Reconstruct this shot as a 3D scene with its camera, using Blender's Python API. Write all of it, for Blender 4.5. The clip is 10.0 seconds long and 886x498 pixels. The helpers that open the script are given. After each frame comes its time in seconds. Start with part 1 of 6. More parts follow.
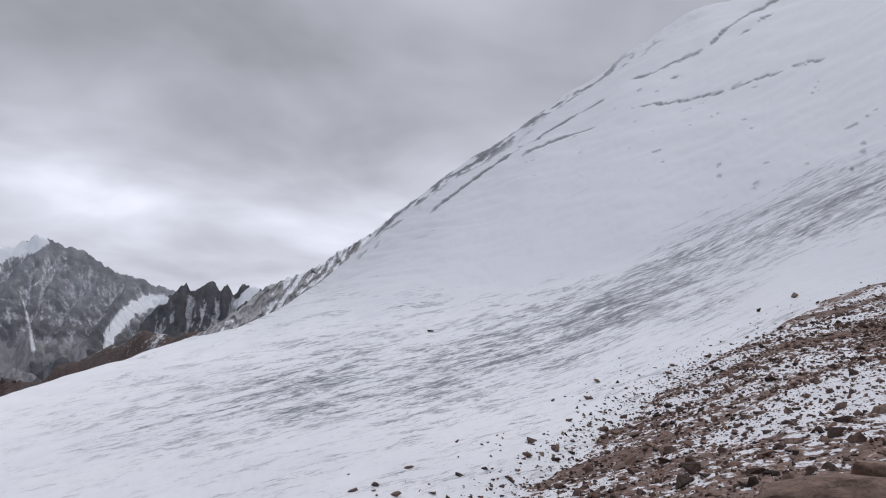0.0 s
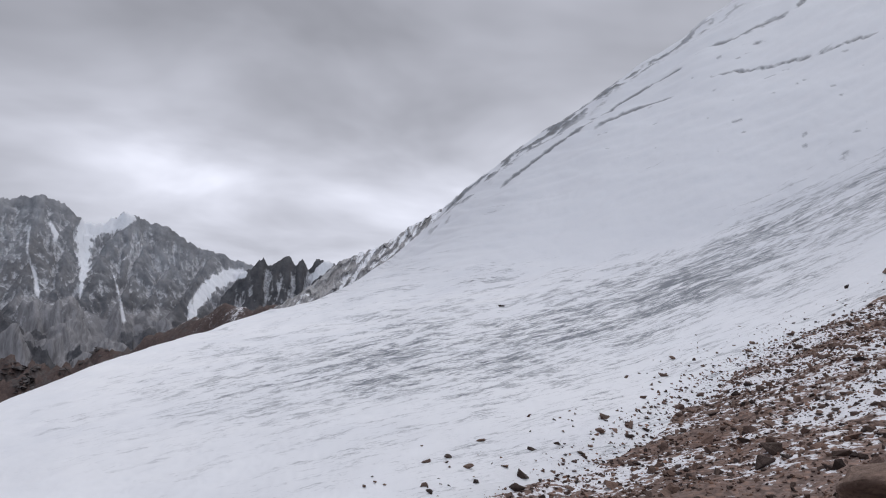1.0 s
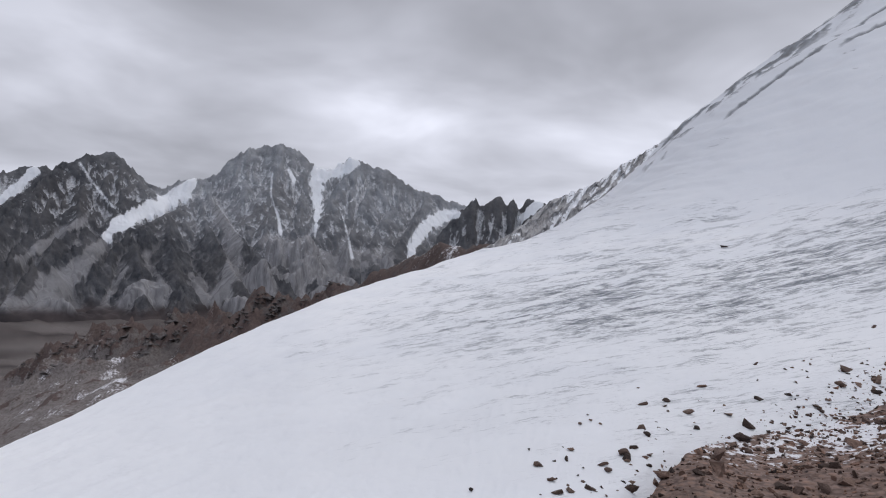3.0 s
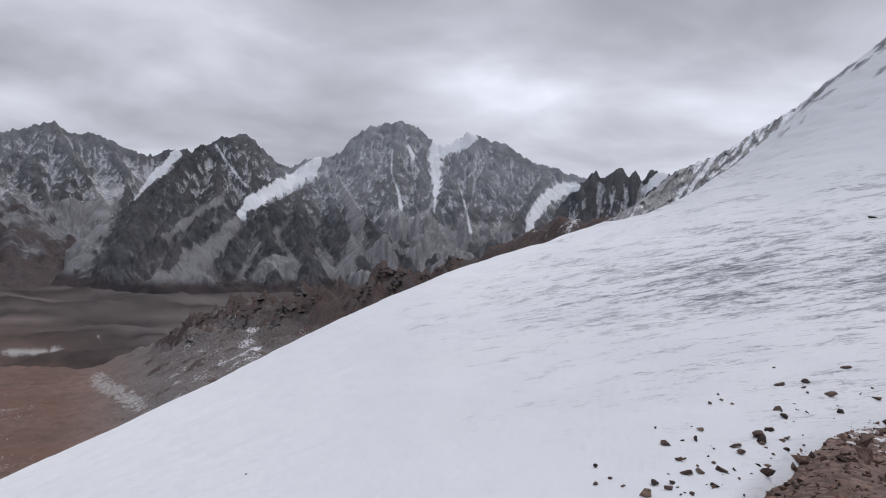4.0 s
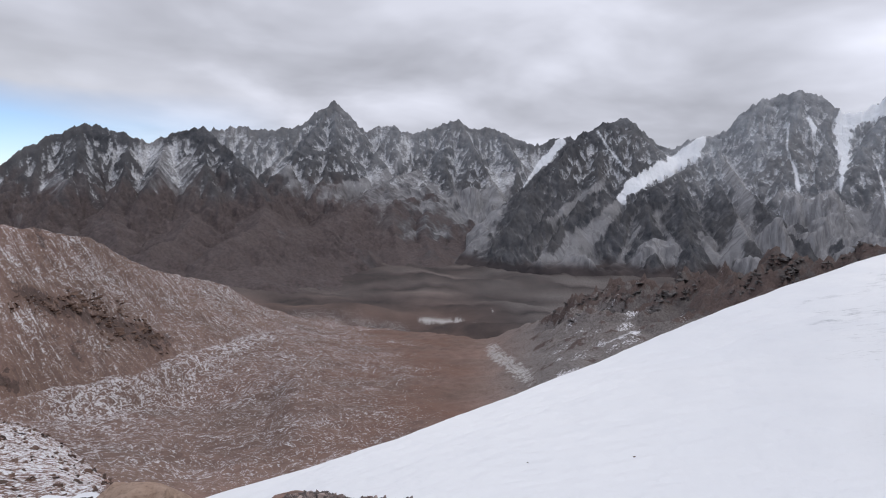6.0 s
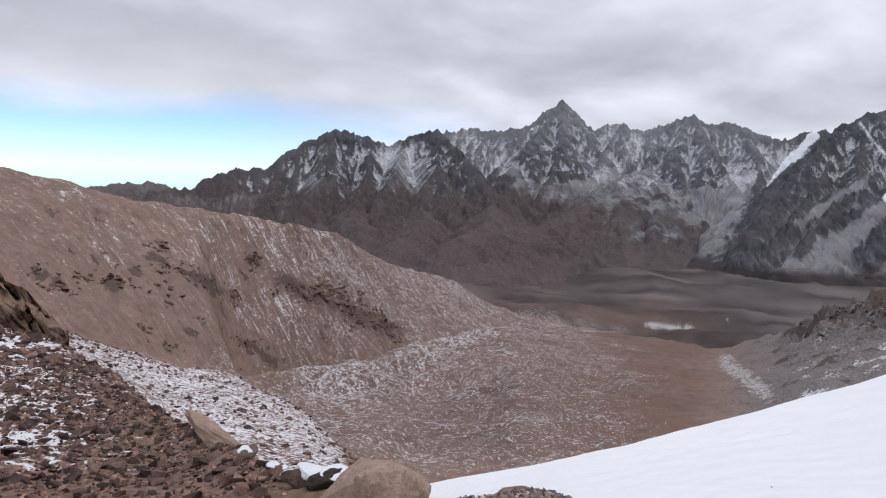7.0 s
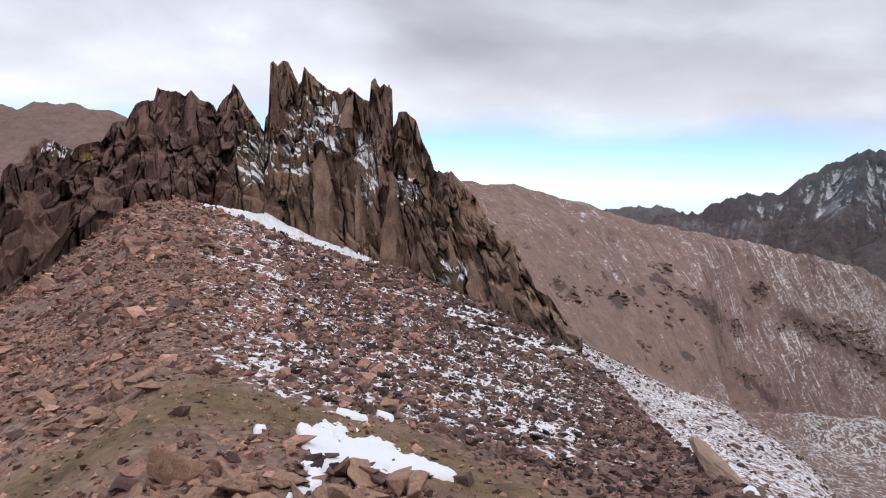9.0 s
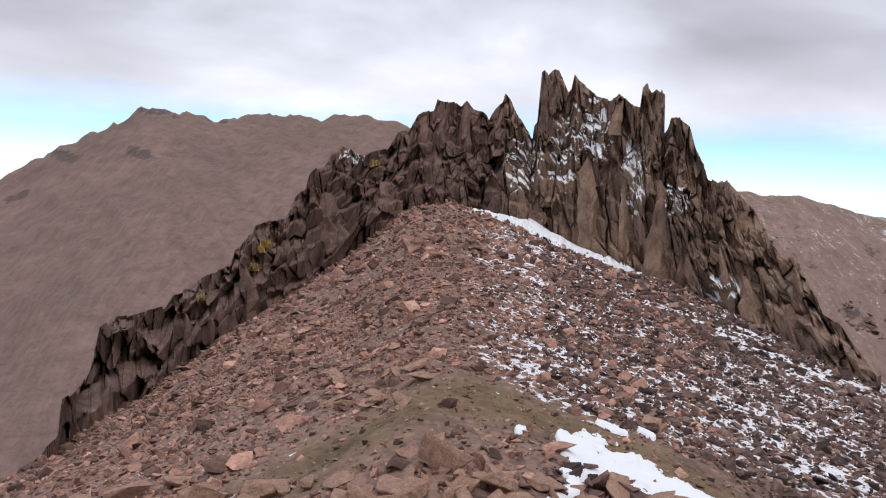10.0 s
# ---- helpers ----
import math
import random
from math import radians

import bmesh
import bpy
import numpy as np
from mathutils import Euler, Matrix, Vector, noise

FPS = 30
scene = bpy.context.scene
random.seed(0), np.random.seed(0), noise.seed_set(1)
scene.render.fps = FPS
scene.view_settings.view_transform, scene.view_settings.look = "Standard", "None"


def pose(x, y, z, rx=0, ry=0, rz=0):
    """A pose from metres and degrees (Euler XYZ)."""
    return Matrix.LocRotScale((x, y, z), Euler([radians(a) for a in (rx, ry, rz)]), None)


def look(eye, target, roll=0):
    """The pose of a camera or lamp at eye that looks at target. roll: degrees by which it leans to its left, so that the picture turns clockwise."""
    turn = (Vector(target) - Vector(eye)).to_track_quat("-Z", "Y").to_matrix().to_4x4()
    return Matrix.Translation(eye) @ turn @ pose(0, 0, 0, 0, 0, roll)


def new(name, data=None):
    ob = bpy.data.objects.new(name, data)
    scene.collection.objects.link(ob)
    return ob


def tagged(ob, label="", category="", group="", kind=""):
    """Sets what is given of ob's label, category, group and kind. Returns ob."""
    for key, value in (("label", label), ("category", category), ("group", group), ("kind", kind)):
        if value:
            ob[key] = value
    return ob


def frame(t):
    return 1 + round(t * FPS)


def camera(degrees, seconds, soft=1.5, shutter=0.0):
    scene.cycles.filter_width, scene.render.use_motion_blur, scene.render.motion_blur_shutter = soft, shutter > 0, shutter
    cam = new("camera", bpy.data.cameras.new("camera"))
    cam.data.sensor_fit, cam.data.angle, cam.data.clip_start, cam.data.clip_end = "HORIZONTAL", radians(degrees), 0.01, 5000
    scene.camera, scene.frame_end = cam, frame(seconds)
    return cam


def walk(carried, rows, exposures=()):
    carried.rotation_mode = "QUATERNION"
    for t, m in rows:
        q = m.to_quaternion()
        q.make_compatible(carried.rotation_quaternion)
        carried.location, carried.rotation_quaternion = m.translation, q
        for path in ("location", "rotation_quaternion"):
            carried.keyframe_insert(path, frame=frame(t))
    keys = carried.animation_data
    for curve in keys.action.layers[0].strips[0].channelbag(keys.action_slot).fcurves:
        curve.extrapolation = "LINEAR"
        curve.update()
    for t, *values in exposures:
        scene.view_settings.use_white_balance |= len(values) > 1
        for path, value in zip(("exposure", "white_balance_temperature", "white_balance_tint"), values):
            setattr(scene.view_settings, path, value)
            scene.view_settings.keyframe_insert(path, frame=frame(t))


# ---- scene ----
# ---- camera and its turn: a hand-held pan, the phone swung on a small arc ----
EYE = 1.6
ARC = 0.15
cam = camera(63.5, 10.0, soft=1.1)
TURNS = [
    (0.0, -0.42, 98.01, -2.97), (0.5, 2.19, 96.91, -3.24), (1.0, 5.20, 95.69, -3.51), (1.5, 8.69, 94.37, -3.68),
    (2.0, 12.77, 92.95, -4.05), (2.5, 17.34, 91.32, -4.14), (4.0, 31.39, 87.08, -3.40), (4.5, 36.93, 86.32, -2.91),
    (5.0, 44.21, 85.56, -2.35), (5.5, 52.49, 84.88, -1.91), (7.0, 78.96, 83.90, -1.35), (7.5, 88.36, 83.84, -0.80),
    (8.0, 98.11, 84.07, -0.85), (8.5, 107.98, 84.49, -1.04), (9.0, 117.93, 84.82, -1.57), (9.5, 128.18, 84.91, -2.17),
    (10.0, 138.72, 84.64, -2.58),
]
walk(cam, [(t, pose(-ARC * math.sin(radians(yaw)), ARC * math.cos(radians(yaw)) - ARC, EYE, rx, ry, yaw))
           for t, yaw, rx, ry in TURNS],
     exposures=[(0.0, -0.10), (4.5, -0.16), (5.5, -0.04), (7.0, 0.18), (8.0, 0.30), (10.0, 0.33)])

# ---- world: blue sky low down, high grey cloud sheet over it ----
SUN_AZ, SUN_EL = -20.0, 62.0
world = bpy.data.worlds.new("sky")
scene.world = world
world.use_nodes = True
nt = world.node_tree
nt.nodes.clear()


def node(tree, kind, inputs=None, **props):
    n = tree.nodes.new(kind)
    for k, v in props.items():
        setattr(n, k, v)
    for k, v in (inputs or {}).items():
        if isinstance(v, bpy.types.NodeSocket):
            tree.links.new(v, n.inputs[k])
        else:
            n.inputs[k].default_value = v
    return n


def maths(tree, op, a, b=0.0, clamp=False):
    return node(tree, "ShaderNodeMath", {0: a, 1: b}, operation=op, use_clamp=clamp).outputs[0]


def ramp(tree, fac, stops):
    n = node(tree, "ShaderNodeValToRGB", {0: fac})
    while len(n.color_ramp.elements) < len(stops):
        n.color_ramp.elements.new(0.5)
    for e, (p, c) in zip(n.color_ramp.elements, stops):
        e.position = p
        e.color = (c, c, c, 1) if isinstance(c, (int, float)) else (*c, 1)
    return n.outputs[0]


def mix(tree, fac, a, b, blend="MIX"):
    n = tree.nodes.new("ShaderNodeMix")
    n.data_type, n.blend_type = "RGBA", blend
    for i, v in ((0, fac), (6, a), (7, b)):
        if isinstance(v, bpy.types.NodeSocket):
            tree.links.new(v, n.inputs[i])
        else:
            n.inputs[i].default_value = v if i == 0 else (*v, 1)
    return n.outputs[2]


def build_sky():
    sky = node(nt, "ShaderNodeTexSky", sky_type="NISHITA", sun_disc=False, sun_elevation=radians(SUN_EL),
               sun_rotation=radians(-SUN_AZ), altitude=3800.0, dust_density=0.6)
    blue = mix(nt, 1.0, sky.outputs[0], (0.108, 0.126, 0.152), "MULTIPLY")
    way = node(nt, "ShaderNodeTexCoord").outputs["Generated"]
    xyz = node(nt, "ShaderNodeSeparateXYZ", {0: way})
    up = maths(nt, "MAXIMUM", xyz.outputs[2], 0.0)
    lift = maths(nt, "ADD", up, 0.24)
    sheet = node(nt, "ShaderNodeCombineXYZ", {0: maths(nt, "DIVIDE", xyz.outputs[0], lift),
                                             1: maths(nt, "DIVIDE", xyz.outputs[1], lift), 2: 0.0}).outputs[0]
    broad = node(nt, "ShaderNodeTexNoise", {"Vector": sheet, "Scale": 0.56, "Detail": 3.0, "Roughness": 0.45, "Distortion": 0.15}).outputs[0]
    fine = node(nt, "ShaderNodeTexNoise", {"Vector": sheet, "Scale": 1.6, "Detail": 4.0, "Roughness": 0.5, "Distortion": 0.25}).outputs[0]
    body = maths(nt, "ADD", maths(nt, "MULTIPLY", broad, 0.65), maths(nt, "MULTIPLY", fine, 0.35))
    # the sheet brightens towards its thin lower edge and darkens overhead
    thin = ramp(nt, up, [(0.0, 0.85), (0.08, 0.76), (0.20, 0.67), (0.36, 0.48), (0.6, 0.64), (1.0, 0.90)])
    grey = ramp(nt, body, [(0.35, 0.55), (0.45, 0.80), (0.53, 1.08), (0.62, 1.55)])
    cloud = mix(nt, 1.0, mix(nt, 1.0, thin, grey, "MULTIPLY"), (0.85, 0.875, 1.0), "MULTIPLY")
    heavy = maths(nt, "SUBTRACT", maths(nt, "MULTIPLY", xyz.outputs[1], 0.375), maths(nt, "MULTIPLY", xyz.outputs[0], 0.927))
    cloud = mix(nt, 1.0, cloud, ramp(nt, heavy, [(0.40, 1.10), (0.78, 1.06), (0.90, 0.95), (1.0, 0.76)]), "MULTIPLY")
    # thinner, brighter cloud low over the col
    col_way = maths(nt, "SUBTRACT", maths(nt, "MULTIPLY", xyz.outputs[1], 0.966), maths(nt, "MULTIPLY", xyz.outputs[0], 0.259))
    glow = maths(nt, "MULTIPLY", ramp(nt, col_way, [(0.78, 0.0), (0.96, 1.0)]), ramp(nt, up, [(0.10, 1.0), (0.27, 0.0)]))
    cloud = mix(nt, 1.0, cloud, mix(nt, glow, (1.0, 1.0, 1.0), (1.22, 1.22, 1.22)), "MULTIPLY")
    # clear strip under the sheet in the west
    side = maths(nt, "SUBTRACT", maths(nt, "MULTIPLY", xyz.outputs[0], -0.35), maths(nt, "MULTIPLY", xyz.outputs[1], 0.95))
    clear = ramp(nt, side, [(0.05, 0.0), (0.45, 1.0)])
    edge = maths(nt, "ADD", up, maths(nt, "MULTIPLY", maths(nt, "SUBTRACT", fine, 0.5), 0.055))
    cloud = mix(nt, maths(nt, "MULTIPLY", clear, ramp(nt, edge, [(0.09, 0.45), (0.19, 0.0)])), cloud, (0.86, 0.885, 0.97))
    low = ramp(nt, edge, [(0.055, 1.0), (0.105, 0.0)])
    out = mix(nt, maths(nt, "MULTIPLY", clear, low), cloud, blue)
    bg = node(nt, "ShaderNodeBackground", {0: out, 1: 1.0})
    end = node(nt, "ShaderNodeOutputWorld", {0: bg.outputs[0]})


build_sky()

sun_data = bpy.data.lights.new("sun", "SUN")
sun_data.energy, sun_data.angle, sun_data.color = 1.0, radians(25), (1.0, 0.96, 0.91)
sun = new("sun", sun_data)
sun.matrix_world = look((-math.sin(radians(SUN_AZ)) * 50, math.cos(radians(SUN_AZ)) * 50, 50 * math.tan(radians(SUN_EL))), (0, 0, 0))


# ---- noise on arrays ----
def hashed(ix, iy, seed):
    h = (ix.astype(np.int64) * 374761393 + iy.astype(np.int64) * 668265263 + seed * 1442695041) & 0xFFFFFFFF
    h = ((h ^ (h >> 13)) * 1274126177) & 0xFFFFFFFF
    return (h ^ (h >> 16)) & 0xFFFF


def gnoise(x, y, seed=0):
    """Gradient noise, about -0.7 to 0.7."""
    x, y = np.broadcast_arrays(np.asarray(x, float), np.asarray(y, float))
    ix, iy = np.floor(x), np.floor(y)
    fx, fy = x - ix, y - iy
    u, v = fx * fx * fx * (fx * (fx * 6 - 15) + 10), fy * fy * fy * (fy * (fy * 6 - 15) + 10)

    def corner(dx, dy):
        a = hashed(ix + dx, iy + dy, seed) * (2 * np.pi / 65536)
        return np.cos(a) * (fx - dx) + np.sin(a) * (fy - dy)

    low = corner(0, 0) * (1 - u) + corner(1, 0) * u
    high = corner(0, 1) * (1 - u) + corner(1, 1) * u
    return low * (1 - v) + high * v


def fbm(x, y, octaves=5, seed=0, gain=0.5):
    total, amp = 0.0, 1.0
    for k in range(octaves):
        total = total + amp * gnoise(x * 2 ** k, y * 2 ** k, seed + 17 * k)
        amp *= gain
    return total


def ridged(x, y, octaves=5, seed=0, gain=0.5):
    """Sharp crests near 1, gullies near 0."""
    total, amp, norm, weight = 0.0, 1.0, 0.0, 1.0
    for k in range(octaves):
        n = (1 - np.minimum(np.abs(gnoise(x * 2 ** k, y * 2 ** k, seed + 31 * k)) * 2.2, 1)) ** 2
        total = total + amp * n * weight
        weight = np.clip(n * 1.6, 0.15, 1)
        norm += amp
        amp *= gain
    return total / norm


def smooth01(a, b, x):
    t = np.clip((x - a) / (b - a), 0, 1)
    return t * t * (3 - 2 * t)


# ---- plan by bearing (degrees, turning left from the start), distance and height angle ----
def height(r, el):
    return EYE + r * np.tan(np.radians(el))


def place(az, el, r):
    a = radians(az)
    return Vector((-r * math.sin(a), r * math.cos(a), float(height(r, el))))


def soften(values, sigma):
    k = np.arange(-int(3 * sigma) - 1, int(3 * sigma) + 2)
    w = np.exp(-0.5 * (k / sigma) ** 2)
    w /= w.sum()
    pad = len(k) // 2
    return np.convolve(np.pad(values, pad, mode="edge"), w, "valid")


def along(az, knots, col, blur=1.2):
    """A column of a list of (bearing, ...) knots at the bearings az, rounded off over blur degrees."""
    fine = np.arange(-70, 311, 0.25)
    v = np.interp(fine, [k[0] for k in knots], [k[col] for k in knots])
    if blur:
        v = soften(v, blur / 0.25)
    return np.interp(az, fine, v)


def sheet_mesh(name, xyz, material, attrs=None, label="", category="", kind="", smooth=True):
    """A grid of points, rows by columns, as one mesh."""
    rows, cols = xyz.shape[:2]
    me = bpy.data.meshes.new(name)
    me.vertices.add(rows * cols)
    me.vertices.foreach_set("co", xyz.reshape(-1).astype(np.float32))
    i = np.arange(rows * cols).reshape(rows, cols)
    quads = np.stack([i[:-1, :-1], i[1:, :-1], i[1:, 1:], i[:-1, 1:]], -1).reshape(-1, 4)
    fill_faces(me, quads, smooth)
    for key, values in (attrs or {}).items():
        a = me.attributes.new(key, "FLOAT", "POINT")
        a.data.foreach_set("value", values.reshape(-1).astype(np.float32))
    me.materials.append(material)
    return tagged(new(name, me), label, category, "", kind)


def fill_faces(me, faces, smooth):
    n, k = faces.shape
    me.loops.add(n * k)
    me.loops.foreach_set("vertex_index", faces.reshape(-1).astype(np.int32))
    me.polygons.add(n)
    me.polygons.foreach_set("loop_start", np.arange(0, n * k, k, dtype=np.int32))
    me.polygons.foreach_set("use_smooth", np.full(n, smooth))
    me.update(calc_edges=True)
    me.validate()


# ---- materials ----
def material(name):
    m = bpy.data.materials.new(name)
    m.use_nodes = True
    return m, m.node_tree, m.node_tree.nodes["Principled BSDF"]


def attr(tree, name):
    return node(tree, "ShaderNodeAttribute", attribute_name=name).outputs["Fac"]


def spot(tree, scale, detail=6.0, rough=0.6, vec=None, distort=0.0):
    where = vec or node(tree, "ShaderNodeTexCoord").outputs["Object"]
    return node(tree, "ShaderNodeTexNoise", {"Vector": where, "Scale": scale, "Detail": detail, "Roughness": rough, "Distortion": distort}).outputs[0]


def bumped(tree, bsdf, heights, strength, distance):
    b = node(tree, "ShaderNodeBump", {"Height": heights, "Strength": strength, "Distance": distance})
    tree.links.new(b.outputs[0], bsdf.inputs["Normal"])


def rock_material(name, dark, light, scale, bump, snow=None, rough=0.9, stain=None, vary=False, ledge_at=(0.55, 0.85), grain=1.0):
    m, t, b = material(name)
    where = node(t, "ShaderNodeVectorMath", {0: node(t, "ShaderNodeTexCoord").outputs["Object"], 1: (1.0, 1.0, grain)}, operation="MULTIPLY").outputs[0]
    big, small = spot(t, scale * 0.22, 5), spot(t, scale, 9, 0.68, where)
    col = mix(t, ramp(t, small, [(0.32, 0.0), (0.68, 1.0)]), dark, light)
    if stain:
        col = mix(t, ramp(t, big, [(0.46, 0.0), (0.62, 0.8)]), col, stain)
    col = mix(t, ramp(t, big, [(0.3, 0.35), (0.7, 0.0)]), col, tuple(c * 0.55 for c in dark))
    col = mix(t, ramp(t, spot(t, scale * 4.5, 4), [(0.35, 0.45), (0.5, 0.0)]), col, tuple(c * 0.5 for c in dark))
    if snow:
        up = node(t, "ShaderNodeSeparateXYZ", {0: node(t, "ShaderNodeNewGeometry").outputs["Normal"]}).outputs[2]
        ledge = maths(t, "MULTIPLY", attr(t, "snow"), ramp(t, up, [(ledge_at[0], 0.0), (ledge_at[1], 1.0)]))
        crisp = maths(t, "ADD", ledge, maths(t, "MULTIPLY", maths(t, "SUBTRACT", spot(t, scale * 0.7, 6), 0.5), snow))
        col = mix(t, ramp(t, crisp, [(0.44, 0.0), (0.54, 1.0)]), col, (0.76, 0.78, 0.82))
    if vary:
        pick = node(t, "ShaderNodeNewGeometry").outputs["Random Per Island"]
        pick = maths(t, "FRACT", maths(t, "ADD", pick, node(t, "ShaderNodeObjectInfo").outputs["Random"]))
        tone = ramp(t, pick, [(0.0, (0.30, 0.29, 0.31)), (0.3, (0.62, 0.57, 0.55)), (0.55, (1.12, 1.02, 1.0)), (0.75, (1.38, 1.20, 1.10)), (0.90, (1.42, 1.34, 1.28)), (1.0, (2.0, 1.84, 1.70))])
        col = mix(t, 1.0, col, tone, "MULTIPLY")
    t.links.new(col, b.inputs["Base Color"])
    b.inputs["Roughness"].default_value = rough
    b.inputs["Specular IOR Level"].default_value = 0.25
    bumped(t, b, small, bump, 1.0 / scale * 0.35)
    return m


def ground_material():
    """Brown moraine soil: snow dust, rust stain and pale grit where the fields say so."""
    m, t, b = material("moraine_soil")
    far, mid, grain, near = spot(t, 0.012, 7, 0.62), spot(t, 0.11, 8, 0.68), spot(t, 0.55, 6, 0.7), spot(t, 3.2, 9, 0.7)
    run = node(t, "ShaderNodeCombineXYZ", {0: attr(t, "run"), 1: attr(t, "drop"), 2: 0.0}).outputs[0]
    streak = spot(t, 1.0, 6, 0.66, run, 0.5)
    col = mix(t, ramp(t, mid, [(0.3, 0.0), (0.7, 1.0)]), (0.186, 0.113, 0.091), (0.345, 0.223, 0.184))
    col = mix(t, ramp(t, far, [(0.35, 0.5), (0.6, 0.0)]), col, (0.160, 0.113, 0.089))
    col = mix(t, maths(t, "MULTIPLY", attr(t, "rust"), ramp(t, mid, [(0.3, 0.5), (0.6, 1.0)])), col, (0.245, 0.128, 0.088))
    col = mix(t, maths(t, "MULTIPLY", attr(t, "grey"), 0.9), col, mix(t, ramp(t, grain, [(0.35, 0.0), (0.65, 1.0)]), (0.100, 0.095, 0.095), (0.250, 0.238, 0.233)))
    # cloud shade over the valley painted dark; also darkens dome, rib and far peak
    col = mix(t, maths(t, "MULTIPLY", attr(t, "shade_and_tone"), 0.92), col, mix(t, ramp(t, far, [(0.35, 0.0), (0.65, 1.0)]), (0.021, 0.019, 0.021), (0.054, 0.043, 0.042)))
    col = mix(t, maths(t, "MULTIPLY", attr(t, "streaky"), ramp(t, streak, [(0.46, 0.0), (0.66, 0.28)])), col, (0.330, 0.229, 0.177))
    col = mix(t, maths(t, "MULTIPLY", attr(t, "streaky"), ramp(t, streak, [(0.36, 0.30), (0.48, 0.0)])), col, (0.120, 0.088, 0.080))
    broken = spot(t, 0.06, 9, 0.74, None, 0.3)
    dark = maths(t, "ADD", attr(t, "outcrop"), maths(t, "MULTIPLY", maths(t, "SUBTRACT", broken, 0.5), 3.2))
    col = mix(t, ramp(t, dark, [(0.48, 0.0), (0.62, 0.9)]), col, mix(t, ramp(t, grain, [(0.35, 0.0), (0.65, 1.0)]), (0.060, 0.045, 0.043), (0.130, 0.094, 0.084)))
    col = mix(t, maths(t, "MULTIPLY", attr(t, "trail"), 1.0), col, mix(t, ramp(t, near, [(0.35, 0.0), (0.6, 1.0)]), (0.100, 0.070, 0.038), (0.180, 0.128, 0.073)))
    col = mix(t, ramp(t, near, [(0.30, 0.6), (0.50, 0.0)]), col, (0.075, 0.048, 0.040))
    col = mix(t, ramp(t, grain, [(0.30, 0.5), (0.48, 0.0)]), col, (0.085, 0.066, 0.060))
    cell = node(t, "ShaderNodeTexVoronoi", {"Vector": node(t, "ShaderNodeTexCoord").outputs["Object"], "Scale": 15.0, "Randomness": 1.0})
    shade = node(t, "ShaderNodeSeparateColor", {0: cell.outputs["Color"]}).outputs[0]
    pebble = maths(t, "MULTIPLY", ramp(t, cell.outputs["Distance"], [(0.30, 1.0), (0.55, 0.0)]), maths(t, "SUBTRACT", 1.0, maths(t, "MULTIPLY", attr(t, "trail"), 0.7)))
    pebble = maths(t, "MULTIPLY", maths(t, "MULTIPLY", pebble, attr(t, "close")), maths(t, "SUBTRACT", 1.0, maths(t, "MULTIPLY", attr(t, "grey"), 0.8)))
    col = mix(t, maths(t, "MULTIPLY", pebble, 0.75), col, mix(t, shade, (0.075, 0.046, 0.036), (0.330, 0.205, 0.152)))
    # shade in the gaps between pebbles, painted as a dark colour
    col = mix(t, maths(t, "MULTIPLY", ramp(t, cell.outputs["Distance"], [(0.50, 0.0), (0.75, 0.55)]), maths(t, "MULTIPLY", attr(t, "close"), maths(t, "SUBTRACT", 1.0, attr(t, "trail")))), col, (0.060, 0.040, 0.034))
    parts = [(near, 0.60), (mid, 0.42), (grain, 1.05), (maths(t, "ADD", maths(t, "MULTIPLY", maths(t, "SUBTRACT", spot(t, 8.5, 4, 0.6), 0.5), attr(t, "close")), 0.5), 2.3)]
    crisp = attr(t, "snow")
    for n, k in parts:
        crisp = maths(t, "ADD", crisp, maths(t, "MULTIPLY", maths(t, "SUBTRACT", n, 0.5), k))
    crisp = maths(t, "SUBTRACT", crisp, maths(t, "MULTIPLY", attr(t, "outcrop"), 0.35))
    # fresh snow caught in the ripples of the turf
    flow = node(t, "ShaderNodeVectorMath", {0: node(t, "ShaderNodeTexCoord").outputs["Object"], 1: (0.125, 0.125, 0.24)}, operation="MULTIPLY").outputs[0]
    vein = ramp(t, maths(t, "ABSOLUTE", maths(t, "SUBTRACT", spot(t, 1.0, 3, 0.55, flow, 1.2), 0.5)), [(0.0, 1.0), (0.075, 0.0)])
    thread = ramp(t, maths(t, "ABSOLUTE", maths(t, "SUBTRACT", spot(t, 2.3, 3, 0.55, flow, 1.0), 0.5)), [(0.0, 1.0), (0.08, 0.0)])
    net = maths(t, "ADD", maths(t, "MULTIPLY", maths(t, "SUBTRACT", vein, 0.52), 0.46), maths(t, "MULTIPLY", maths(t, "SUBTRACT", thread, 0.58), 0.26))
    crisp = maths(t, "ADD", crisp, maths(t, "MULTIPLY", net, attr(t, "net")))
    crisp = maths(t, "ADD", crisp, maths(t, "MULTIPLY", maths(t, "SUBTRACT", spot(t, 3.2, 5, 0.65), 0.5), maths(t, "MULTIPLY", attr(t, "speckle"), 2.2)))
    crisp = maths(t, "ADD", crisp, maths(t, "MULTIPLY", maths(t, "SUBTRACT", streak, 0.5), maths(t, "MULTIPLY", attr(t, "streaky"), 1.0)))
    col = mix(t, maths(t, "MULTIPLY", ramp(t, crisp, [(0.48, 0.0), (0.62, 1.0)]), maths(t, "SUBTRACT", 1.0, maths(t, "MULTIPLY", attr(t, "net"), 0.35))), col, (0.70, 0.70, 0.73))
    pale = maths(t, "ADD", attr(t, "pale"), maths(t, "MULTIPLY", maths(t, "SUBTRACT", spot(t, 0.42, 5, 0.7), 0.5), 2.2))
    col = mix(t, ramp(t, pale, [(0.48, 0.0), (0.62, 0.75)]), col, (0.47, 0.46, 0.45))
